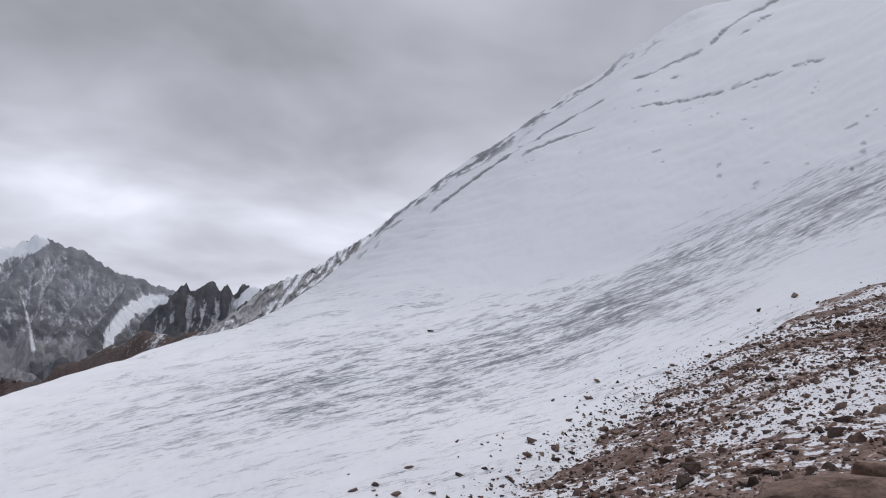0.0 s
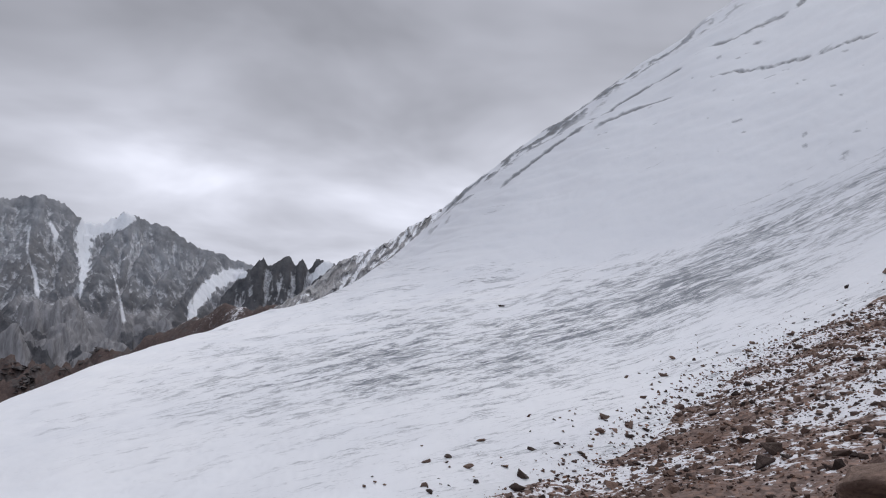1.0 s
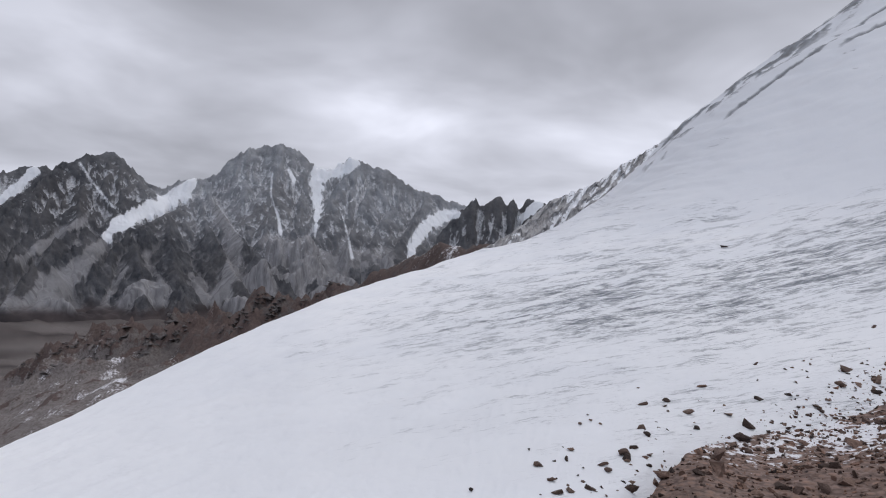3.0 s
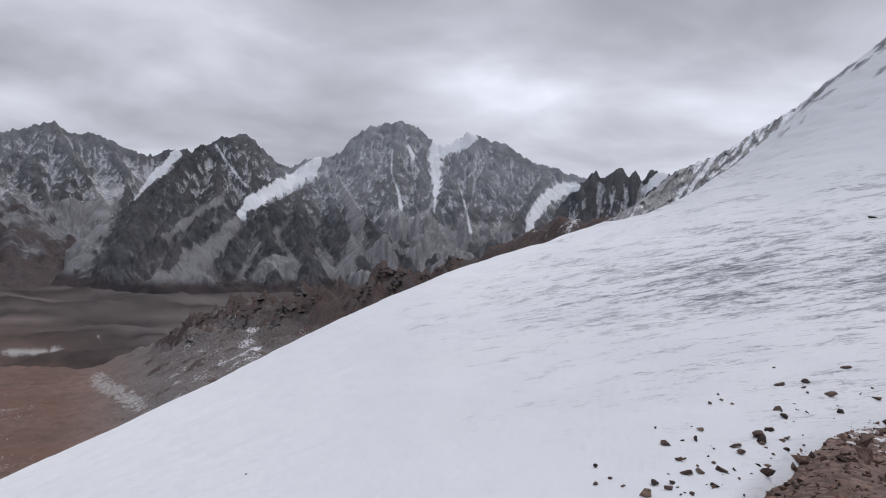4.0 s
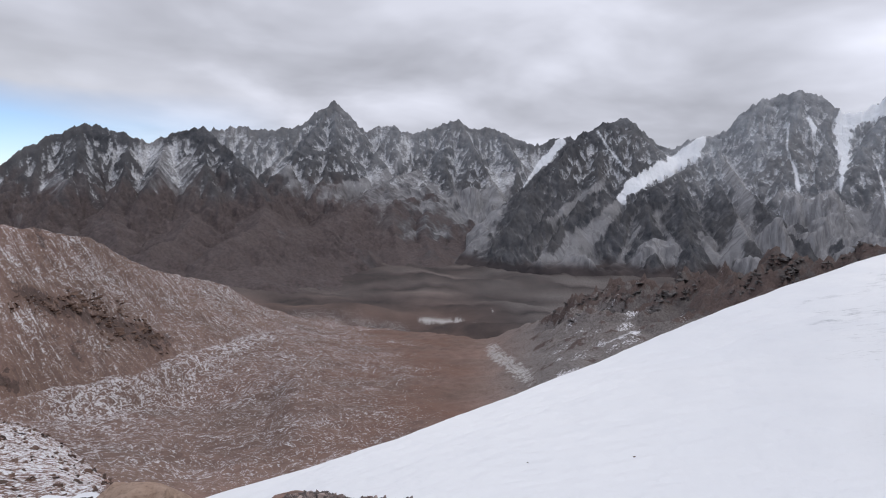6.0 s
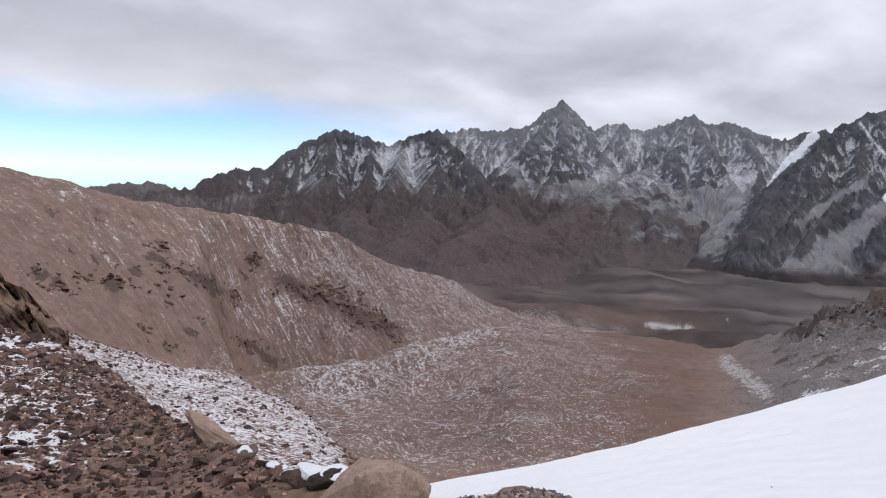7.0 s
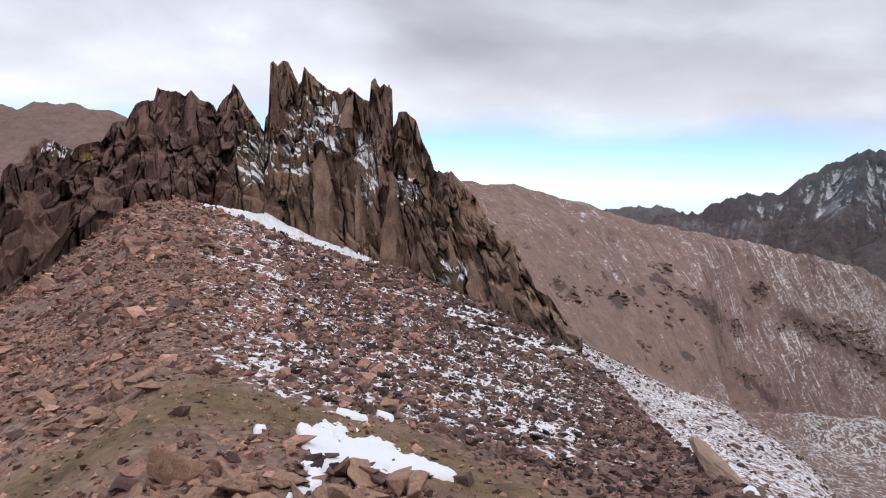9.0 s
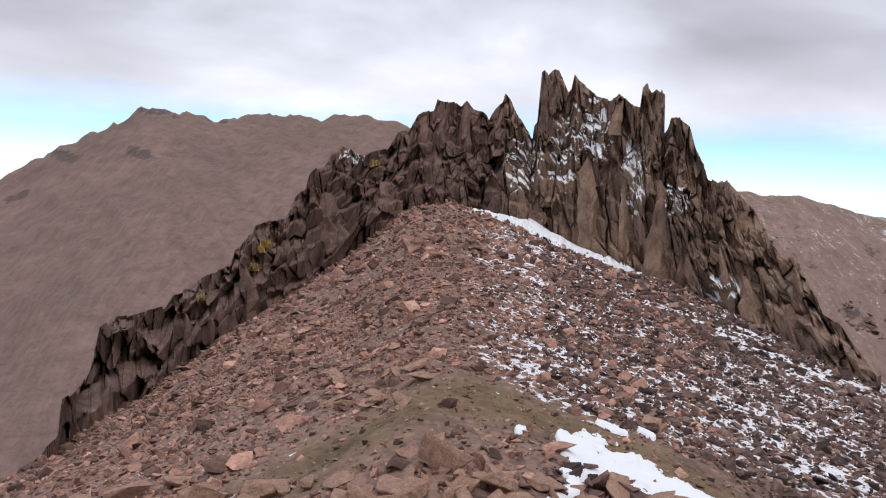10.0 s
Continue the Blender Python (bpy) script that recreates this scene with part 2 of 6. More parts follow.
    t.links.new(col, b.inputs["Base Color"])
    b.inputs["Roughness"].default_value = 0.95
    b.inputs["Specular IOR Level"].default_value = 0.2
    rough = maths(t, "ADD", maths(t, "SUBTRACT", maths(t, "MULTIPLY", near, 0.05), maths(t, "MULTIPLY", maths(t, "MULTIPLY", cell.outputs["Distance"], maths(t, "MULTIPLY", attr(t, "close"), maths(t, "SUBTRACT", 1.0, attr(t, "trail")))), 0.05)), maths(t, "ADD", maths(t, "MULTIPLY", grain, 0.6), maths(t, "MULTIPLY", mid, 1.2)))
    bumped(t, b, maths(t, "ADD", rough, maths(t, "MULTIPLY", spot(t, 22.0, 4, 0.7), 0.012)), 0.45, 1.0)
    return m


def glacier_material():
    """Wind-packed snow over old ice: grey ice shows where the cover is scoured."""
    m, t, b = material("glacier_snow")
    where = node(t, "ShaderNodeTexCoord").outputs["Object"]
    fine, mid = spot(t, 2.2, 8, 0.65, where), spot(t, 0.12, 7, 0.6, where)
    run = node(t, "ShaderNodeCombineXYZ", {0: attr(t, "run"), 1: attr(t, "drop"), 2: 0.0}).outputs[0]
    streak, strand, swath = spot(t, 1.0, 8, 0.72, run, 0.5), spot(t, 2.9, 6, 0.75, run, 0.4), spot(t, 0.33, 4, 0.6, run, 0.5)
    col = mix(t, ramp(t, mid, [(0.3, 0.0), (0.7, 1.0)]), (0.70, 0.72, 0.76), (0.80, 0.81, 0.83))
    col = mix(t, attr(t, "upper_grey"), col, (0.57, 0.59, 0.635))
    worn = maths(t, "ADD", attr(t, "ice"), maths(t, "MULTIPLY", maths(t, "SUBTRACT", streak, 0.5), maths(t, "MULTIPLY", attr(t, "scour"), 2.3)))
    worn = maths(t, "ADD", worn, maths(t, "MULTIPLY", maths(t, "SUBTRACT", strand, 0.5), maths(t, "MULTIPLY", attr(t, "scour"), 2.0)))
    worn = maths(t, "ADD", worn, maths(t, "MULTIPLY", maths(t, "SUBTRACT", swath, 0.5), maths(t, "MULTIPLY", attr(t, "scour"), 1.5)))
    col = mix(t, ramp(t, worn, [(0.27, 0.0), (0.42, 0.42), (0.76, 1.0)]), col, (0.18, 0.195, 0.22))
    # dark rock of the rim, and shade painted into the crevasses
    col = mix(t, attr(t, "rock_and_shade"), col, (0.10, 0.095, 0.09))
    t.links.new(col, b.inputs["Base Color"])
    b.inputs["Roughness"].default_value = 0.75
    b.inputs["Specular IOR Level"].default_value = 0.2
    relief = maths(t, "ADD", maths(t, "ADD", fine, maths(t, "MULTIPLY", mid, 3.0)), maths(t, "MULTIPLY", worn, -0.8))
    bumped(t, b, relief, 0.35, 0.12)
    return m


def mountain_material():
    m, t, b = material("far_rock")
    where = node(t, "ShaderNodeTexCoord").outputs["Object"]
    big, mid, fine = spot(t, 0.0035, 6, 0.55, where), spot(t, 0.018, 8, 0.68, where), spot(t, 0.09, 6, 0.7, where)
    col = mix(t, ramp(t, mid, [(0.34, 0.0), (0.66, 1.0)]), (0.044, 0.047, 0.055), (0.125, 0.127, 0.137))
    # distance haze put into the colour: far rock mixed towards pale blue-grey
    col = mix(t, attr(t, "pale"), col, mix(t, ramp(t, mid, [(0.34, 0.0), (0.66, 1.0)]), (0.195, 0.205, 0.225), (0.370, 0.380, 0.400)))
    col = mix(t, ramp(t, big, [(0.4, 0.0), (0.65, 0.5)]), col, (0.130, 0.124, 0.124))
    col = mix(t, maths(t, "MULTIPLY", attr(t, "red"), 0.72), col, mix(t, ramp(t, fine, [(0.32, 0.0), (0.68, 1.0)]), (0.066, 0.050, 0.048), (0.152, 0.114, 0.108)))
    run = node(t, "ShaderNodeCombineXYZ", {0: attr(t, "run"), 1: attr(t, "drop"), 2: 0.0}).outputs[0]
    fan = spot(t, 1.0, 6, 0.65, run, 0.3)
    scree = mix(t, ramp(t, fan, [(0.35, 0.0), (0.65, 1.0)]), (0.140, 0.139, 0.146), (0.320, 0.318, 0.330))
    loose = maths(t, "ADD", attr(t, "talus"), maths(t, "ADD", maths(t, "MULTIPLY", maths(t, "SUBTRACT", mid, 0.5), 0.5), maths(t, "MULTIPLY", maths(t, "SUBTRACT", fan, 0.5), 0.9)))
    col = mix(t, ramp(t, loose, [(0.2, 0.0), (0.75, 0.9)]), col, scree)
    # low ground darkened to carry on the cloud shade painted in the valley
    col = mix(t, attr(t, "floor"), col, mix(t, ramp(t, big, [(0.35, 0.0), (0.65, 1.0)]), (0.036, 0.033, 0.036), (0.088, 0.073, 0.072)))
    crisp = maths(t, "ADD", attr(t, "snow"), maths(t, "ADD", maths(t, "MULTIPLY", maths(t, "SUBTRACT", fine, 0.5), 1.25),
                                                    maths(t, "MULTIPLY", maths(t, "SUBTRACT", mid, 0.5), 0.5)))
    col = mix(t, ramp(t, crisp, [(0.28, 0.0), (0.46, 0.26), (0.64, 0.60), (0.86, 1.0)]), col, (0.80, 0.82, 0.86))
    t.links.new(col, b.inputs["Base Color"])
    b.inputs["Roughness"].default_value = 1.0
    b.inputs["Specular IOR Level"].default_value = 0.1
    bumped(t, b, maths(t, "MULTIPLY", maths(t, "ADD", mid, maths(t, "MULTIPLY", fine, 0.4)), maths(t, "SUBTRACT", 1.0, maths(t, "MULTIPLY", attr(t, "talus"), 0.75))), 0.7, 16.0)
    return m


SOIL, SNOW, FAR_ROCK = ground_material(), glacier_material(), mountain_material()
CRAG = rock_material("crag_rock", (0.120, 0.076, 0.056), (0.380, 0.255, 0.186), 2.6, 1.0, snow=0.9, stain=(0.345, 0.226, 0.158), ledge_at=(0.25, 0.6), grain=0.35)
DARK_CRAG = rock_material("dark_crag_rock", (0.094, 0.056, 0.046), (0.270, 0.168, 0.132), 2.6, 1.0, snow=0.9, ledge_at=(0.25, 0.6), grain=0.35)
EDGE_ROCK = rock_material("edge_rock", (0.300, 0.298, 0.304), (0.470, 0.468, 0.476), 0.30, 0.3, snow=0.8, ledge_at=(0.02, 0.35))
STONE = rock_material("red_stone", (0.184, 0.108, 0.088), (0.440, 0.284, 0.226), 7.0, 0.7, vary=True)
GREY_STONE = rock_material("grey_stone", (0.078, 0.054, 0.049), (0.225, 0.158, 0.138), 7.0, 0.7, vary=True)
PALE_STONE = rock_material("pale_stone", (0.350, 0.242, 0.185), (0.590, 0.438, 0.345), 6.0, 0.9)
BLOCK_STONE = rock_material("block_stone", (0.312, 0.182, 0.133), (0.582, 0.373, 0.270), 8.0, 0.8)
OUTCROP = rock_material("outcrop_rock", (0.098, 0.062, 0.048), (0.215, 0.140, 0.108), 0.7, 0.6)
GREY_OUTCROP = rock_material("grey_outcrop_rock", (0.060, 0.056, 0.057), (0.165, 0.152, 0.150), 0.7, 0.6)
MORAINE_STONE = rock_material("moraine_stone", (0.080, 0.059, 0.050), (0.215, 0.160, 0.136), 7.0, 0.7, vary=True)
MOUND_STONE = rock_material("mound_stone", (0.150, 0.130, 0.126), (0.340, 0.305, 0.300), 9.0, 0.7, vary=True)
MORAINE_GRIT = rock_material("moraine_grit", (0.110, 0.072, 0.056), (0.270, 0.180, 0.140), 7.0, 0.7, vary=True)
# ---- the ground: one sheet from underfoot to the horizon ----
# bearing, distance, height angle of the edge of the saddle that the walker stands on
LIP = [(-60, 24, 8), (-32, 26, 6.1), (-26, 22, 3.7), (-20, 19, 0.2), (-14, 15, -3.2), (-10, 13, -6), (-4, 10.5, -9.3),
       (2.6, 8.5, -11), (12, 4.5, -20), (20, 2.9, -29), (40, 2.8, -30.2), (58, 2.9, -29.5), (67, 3.6, -25.0), (74, 3.95, -23.6), (82, 3.9, -25),
       (91, 4.2, -23), (95, 5, -21.1), (100, 7.5, -18.4), (104.5, 12, -14.7), (107.4, 18, -12.4), (112, 22, -10.5),
       (116, 25, -8.9), (121, 28, -6.9), (129, 31, -4.4), (134, 32, -2.6), (138, 32, -1.2), (141.5, 31, -1.8),
       (146, 27, -5.8), (155, 18, -11.9), (161, 13, -16.2), (166, 10, -18.3), (171, 8, -21), (190, 6.5, -25), (250, 7, -24)]
# shoulder below it, then the hollow behind
SHOULDER = [(-60, 120, 8), (-20, 130, 4), (0, 150, 0), (12, 150, -6), (20, 150, -12), (30, 150, -24), (60, 150, -28), (80, 62, -27), (86.3, 66, -21.9), (90, 73, -18.6),
            (95, 88, -16.0), (103.7, 122, -13.1), (107, 135, -12.1), (112, 110, -13.5), (120, 80, -14), (135, 58, -13),
            (150, 45, -22), (165, 40, -27), (200, 30, -30), (300, 30, -22)]
# foot of the middle hills
FOOT = [(-60, 400, -14), (0, 350, -16), (20, 330, -19), (40, 330, -20), (52, 360, -20), (57, 400, -19), (65, 430, -19), (75, 560, -16),
        (80, 620, -15.4), (85, 560, -15.2), (90, 520, -15.6), (95, 480, -16.2), (101, 430, -14.2), (107, 380, -13), (117, 330, -14), (130, 300, -16), (141, 300, -17),
        (150, 280, -19), (160, 250, -21), (170, 230, -23), (200, 220, -24), (300, 400, -18)]
# their crests
CREST = [(-60, 800, -4), (0, 600, -4), (12, 420, 0.5), (16.4, 430, 1.0), (18.8, 450, 0.2), (21.7, 490, 0.3), (25, 530, -1.2), (27, 560, -2.6),
         (33, 620, -5.3), (36, 640, -4.7), (40, 700, -6.5), (45, 750, -7.6), (50, 790, -8.8), (52, 810, -10.4), (57, 1000, -12.6), (62, 1100, -12.3),
         (66, 1150, -12.0), (69.7, 1200, -11.75), (72.7, 1200, -11.1), (75.7, 1150, -10.0), (77.6, 1100, -8.6), (82.8, 960, -7.4), (87.6, 850, -4.7), (92, 770, -4.0)]
CREST += [(97, 700, -3.0), (100, 670, -2.8), (104, 640, -2.0), (107, 620, -0.9), (113, 600, 0.3), (117, 600, 0.4), (130, 680, 2.0), (141.3, 750, 4.0),
          (144.5, 760, 5.1), (150.6, 740, 4.4), (156.4, 720, 4.45), (160.4, 700, 4.85), (164.8, 690, 2.4), (170.3, 680, -1.3), (178, 680, -4), (210, 700, -6), (300, 800, -4)]
FLOOR = -350.0


HOLLOW_R, HOLLOW_Z = {}, {}


def ground_profile(az):
    """Distances and heights of the break lines at the bearings az."""
    out_r, out_z = [np.full_like(az, 0.0), np.full_like(az, 2.2)], [np.full_like(az, 0.0), np.full_like(az, 0.0)]
    rl, zl = along(az, LIP, 1, 0.8), height(along(az, LIP, 1, 0.8), along(az, LIP, 2, 0.8))
    out_r += [rl]
    out_z += [zl]
    rs = along(az, SHOULDER, 1)
    zs = height(rs, along(az, SHOULDER, 2, 0.8))
    # a hollow just under the edge, then the flank proper
    el_lip, near_edge = along(az, LIP, 2, 0.8), smooth01(84, 89, az) * (1 - smooth01(107, 111, az))
    for k, at, drop in ((0, 1.9, 7.0), (1, 0.0, 0.5)):
        r_k = rl * at if k == 0 else np.maximum(rs * 0.45, rl * 2.3)
        r_k = np.clip(r_k, rl + 0.02 * (k + 1) * (rs - rl), rl + 0.4 * (k + 1) * (rs - rl))
        plain = zl + (zs - zl) * (r_k - rl) / (rs - rl)
        cut = np.minimum(plain, height(r_k, el_lip - drop))
        HOLLOW_R[k] = r_k
        HOLLOW_Z[k] = plain * (1 - near_edge) + cut * near_edge
    out_r += [rs]
    out_z += [zs]
    rf = along(az, FOOT, 1)
    zf = height(rf, along(az, FOOT, 2))
    out_r += [rs * 0.6 + rf * 0.4]
    out_z += [np.minimum(zs - 0.45 * (rf - rs) * 0.4, zs * 0.35 + zf * 0.65)]
    rc = along(az, CREST, 1, 0.8)
    zc = height(rc, along(az, CREST, 2, 0.35))
    out_r += [rf, rc, rc * 1.25 + 60, rc * 1.35 + 500, np.full_like(az, 4900.0)]
    out_z += [zf, zc, zc - (rc * 0.25 + 60) * 0.42, np.full_like(az, FLOOR), np.full_like(az, FLOOR)]
    out_z[-3] = np.maximum(out_z[-3], FLOOR)
    return np.array(out_r), np.array(out_z)


view = np.arange(-40, 176, 0.26)
G_AZ = np.concatenate([view, np.arange(178, 320, 3.0), [320.0]])
G_R = np.concatenate([[0.0], np.geomspace(0.6, 60, 145), np.geomspace(62, 330, 60), np.linspace(335, 1330, 230), np.geomspace(1350, 4900, 36)])


# the rounded hill in front of the brown ridge: bearing, distance, height angle of its brow
DOME = [(60, 900, -12.0), (70, 900, -11.5), (72.5, 880, -11.8), (76.1, 800, -12.4), (78.2, 745, -13.0), (82.5, 660, -13.9), (84.3, 600, -14.9), (88, 570, -15.2), (92, 520, -15.6), (95, 490, -16.0), (98, 460, -16.6), (120, 400, -15)]


def ground_field():
    kr, kz = ground_profile(np.where(G_AZ > 300, G_AZ - 360, G_AZ))
    # brow of the rounded hill and the crease behind it
    here = smooth01(71.5, 75, G_AZ) * (1 - smooth01(94.5, 98, G_AZ))
    rf, zf, rc, zc = kr[5], kz[5], kr[6], kz[6]
    rd = along(G_AZ, DOME, 1, 0.8)
    zd = height(rd, along(G_AZ, DOME, 2, 0.8))
    rows_r, rows_z = [], []
    for f, drop in ((0.42, 0.0), (0.55, 34.0)):
        plain_r = rf + f * (rc - rf)
        hill_r = np.clip(rd + drop * 2.4, rf + (10 + drop), rc - 30 + drop)
        rows_r.append(plain_r * (1 - here) + hill_r * here)
        rows_z.append((zf + f * (zc - zf)) * (1 - here) + (zd - drop) * here)
    zf2 = zf * (1 - here) + np.minimum(zf, height(rf, -17.5)) * here
    r_all = np.array([*kr[:3], HOLLOW_R[0], HOLLOW_R[1], *kr[3:5], np.minimum(kr[5], rows_r[0] - 5), *rows_r, *kr[6:]])
    z_all = np.array([*kz[:3], HOLLOW_Z[0], HOLLOW_Z[1], *kz[3:5], zf2, *rows_z, *kz[6:]])
    r_all = np.maximum.accumulate(r_all + 0.01 * np.arange(len(r_all))[:, None], 0)
    z = np.stack([np.interp(G_R, r_all[:, j], z_all[:, j]) for j in range(len(G_AZ))], 1)
    global CREASE
    CREASE = (rows_r[0] + 25) * here + rf * (1 - here)
    # round the breaks along each bearing
    w = np.array([0.06, 0.24, 0.40, 0.24, 0.06])
    for _ in range(2):
        p = np.pad(z, ((2, 2), (0, 0)), mode="edge")
        z = sum(w[k] * p[k:k + len(z)] for k in range(5))
    return z, kr


G_Z, G_KR = ground_field()
AZ, RR = np.meshgrid(np.radians(G_AZ), G_R)
GX, GY = -RR * np.sin(AZ), RR * np.cos(AZ)


def roughen_ground():
    """Relief that grows with distance: clods, then rills, then gullies on the middle hills."""
    az = np.degrees(AZ)
    near = fbm(GX * 1.3, GY * 1.3, 4, 5) * 0.07 * smooth01(0.5, 3, RR) + fbm(GX * 0.25, GY * 0.25, 3, 9) * 0.22 * smooth01(4, 14, RR)
    mid = (fbm(GX / 34, GY / 34, 5, 3) * 4.5 + fbm(GX / 9, GY / 9, 3, 33) * 0.8) * smooth01(30, 160, RR) * (1 - 0.35 * smooth01(136, 141, az) * (1 - smooth01(172, 178, az)))
    foot, crest = G_KR[5][None, :], G_KR[6][None, :]
    onface = smooth01(0.0, 0.35, (RR - foot) / (crest - foot)) * (1 - smooth01(0.75, 1.0, (RR - foot) / (crest - foot)))
    hill = smooth01(82, 92, az) * (1 - smooth01(176, 182, az)) + (1 - smooth01(50, 56, az)) * smooth01(10, 14, az)
    rills = (ridged((np.radians(az) * 650 - 0.31 * RR) / 46, RR / 240, 5, 11) - 0.4) * 6 * onface * hill
    rib = (1 - smooth01(51, 55, az)) * smooth01(10, 14, az)
    crags = ((ridged(GX / 48, GY / 48, 5, 21, 0.6) - 0.4) * 30 + (ridged(GX / 19, GY / 19, 4, 23, 0.6) - 0.4) * 7) * rib * (0.3 + 0.7 * smooth01(24, 34, az)) * smooth01(0.35, 0.95, (RR - foot) / (crest - foot)) * (1 - smooth01(1.0, 1.2, RR / crest))
    peak = (fbm(az * 0.22, RR / 130, 4, 25) + 0.5 * (ridged(az * 0.3, RR / 130, 3, 26) - 0.4)) * 9 * smooth01(136, 141, az) * (1 - smooth01(172, 176, az)) * smooth01(0.75, 1.0, RR / crest) * (1 - smooth01(1.02, 1.2, RR / crest))
    peak = peak + ((ridged(az * 0.6, RR / 70, 4, 27, 0.6) - 0.4) * 4.5 + fbm(az * 1.6, RR / 30, 3, 28) * 1.8) * smooth01(136, 141, az) * (1 - smooth01(172, 176, az)) * smooth01(0.88, 1.0, RR / crest) * (1 - smooth01(1.02, 1.2, RR / crest))
    floor = fbm(GX / 320, GY / 320, 5, 41) * 34 * smooth01(0.9, 1.4, RR / np.maximum(crest, 1)) * smooth01(800, 1500, RR)
    return near + mid + rills + crags + peak + floor


G_Z = G_Z + roughen_ground()
G_Z[0] = G_Z[1].mean()


def ground_z(x, y):
    """Height of the ground sheet at a place within the seen sector."""
    az = math.degrees(math.atan2(-x, y))
    if az < -60:
        az += 360
    r = math.hypot(x, y)
    i = min(max(int(np.searchsorted(G_R, r)) - 1, 0), len(G_R) - 2)
    j = min(max(int(np.searchsorted(G_AZ, az)) - 1, 0), len(G_AZ) - 2)
    u = (r - G_R[i]) / (G_R[i + 1] - G_R[i])
    v = min(max((az - G_AZ[j]) / (G_AZ[j + 1] - G_AZ[j]), 0), 1)
    top = G_Z[i, j] * (1 - v) + G_Z[i, j + 1] * v
    return float(top * (1 - u) + (G_Z[i + 1, j] * (1 - v) + G_Z[i + 1, j + 1] * v) * u)


def ground_object():
    az = np.degrees(AZ)
    el = np.degrees(np.arctan2(G_Z - EYE, np.maximum(RR, 0.3)))
    wander = fbm(GX / 170, GY / 170, 4, 58)
    azw = az + 9 * wander * smooth01(200, 400, RR)
    lip = G_KR[2][None, :]
    patch = fbm(GX / 1.1, GY / 1.1, 4, 51)
    broad = fbm(GX / 60, GY / 60, 4, 52)
    # snow lying between the stones of the scree on the shaded flank
    scree = smooth01(96, 112, az) * (1 - smooth01(130, 142, az + 7 * patch)) * smooth01(4.8, 6.2, RR) * (1 - smooth01(33, 36, RR))
    snow = (0.64 + 0.08 * smooth01(108, 116, az)) * scree + 0.24 * patch * scree
    gully = smooth01(0.84, 0.93, RR / lip) * (1 - smooth01(1.04, 1.1, RR / lip)) * smooth01(121, 125, az) * (1 - smooth01(133.5, 136, az))
    snow = snow + 1.2 * gully
    glacial = (1 - smooth01(8, 20, az)) * smooth01(-60, -40, az) * smooth01(5, 9, RR) * (1 - smooth01(40, 60, RR))
    snow = snow + glacial * (0.56 + 0.95 * fbm(GX / 3.4, GY / 1.3, 4, 57))
    white = smooth01(84, 88, az) * (1 - smooth01(108, 112, az)) * smooth01(1.0, 1.25, RR / G_KR[2][None, :]) * (1 - smooth01(0.95, 1.15, RR / G_KR[3][None, :]))
    snow = snow + 0.55 * white + 0.06 * smooth01(97, 101, az) * (1 - smooth01(116, 122, az)) * smooth01(6, 9, RR) * (1 - smooth01(1.0, 1.06, RR / lip))
    ridge = smooth01(52, 68, azw) * (1 - smooth01(120, 135, az)) * smooth01(250, 330, RR) * (1 - smooth01(1700, 2000, RR))
    fleck = fbm(GX / 60, GY / 60, 4, 62)
    # light on the upper ridge put into the colour as more snow dust
    lit = smooth01(0.5, 1.0, RR / G_KR[6][None, :]) * (1 - smooth01(90, 108, az) * 0.6)
    slope_face = smooth01(73, 76, az) * smooth01(-12, 12, RR - CREASE[None, :])
    snow = snow + ridge * (0.38 + (0.03 + 0.08 * slope_face) * lit + 0.15 * fleck + 0.05 * (1 - slope_face) * smooth01(58, 70, az + 8 * fleck) - 0.07 * slope_face + 0.08 * slope_face * smooth01(0.6, 0.95, RR / G_KR[6][None, :]) * (1 - smooth01(88, 98, az)))
    net = ridge * (1 - 0.65 * slope_face * smooth01(86, 94, az)) + 0.25 * smooth01(135, 140, az) * smooth01(200, 300, RR)
    snow = snow + 0.15 * ridge * np.exp(-((RR - CREASE[None, :] + 45) / 70) ** 2) * smooth01(72, 75, az) * (1 - smooth01(88, 95, az)) - 0.05 * ridge * slope_face * (1 - smooth01(0.25, 0.6, (RR - CREASE[None, :]) / (G_KR[6][None, :] - CREASE[None, :] + 1)))
    streaky = ridge * slope_face + 0.12 * ridge + 0.8 * smooth01(135, 140, az) * smooth01(200, 300, RR)
    snow = snow + 0.06 * smooth01(135, 140, az) * (1 - smooth01(172, 176, az)) * smooth01(200, 300, RR)
    rib = (1 - smooth01(50, 58, az)) * smooth01(9, 12, az) * smooth01(260, 330, RR) * (1 - smooth01(1000, 1200, RR))
    snow = snow + rib * (0.36 + 0.50 * fbm(GX / 26, GY / 26, 5, 63)) + rib * (1 - smooth01(24, 30, az)) * 0.24
    # bank of old grey ice, and the pale gravel bed of the stream in the valley
    t = np.clip(((az - 56.6) * -2.8 + (el + 13.5) * -1.9) / 11.45, 0, 1)
    pale = 0.62 * smooth01(1.5, 0.5, np.hypot(az - 56.6 + 2.8 * t, (el + 13.5 + 1.9 * t)) / 0.62 + 1.1 * fbm(GX / 9, GY / 9, 3, 65)) * smooth01(250, 300, RR)
    stream = along(az, [(50, -9.8), (54.2, -9.8), (56.4, -9.75), (57.0, -11.05), (58.5, -11.2), (60.5, -11.4), (62.3, -11.27), (64.3, -11.4), (70, -11.5)], 1, 0.15)
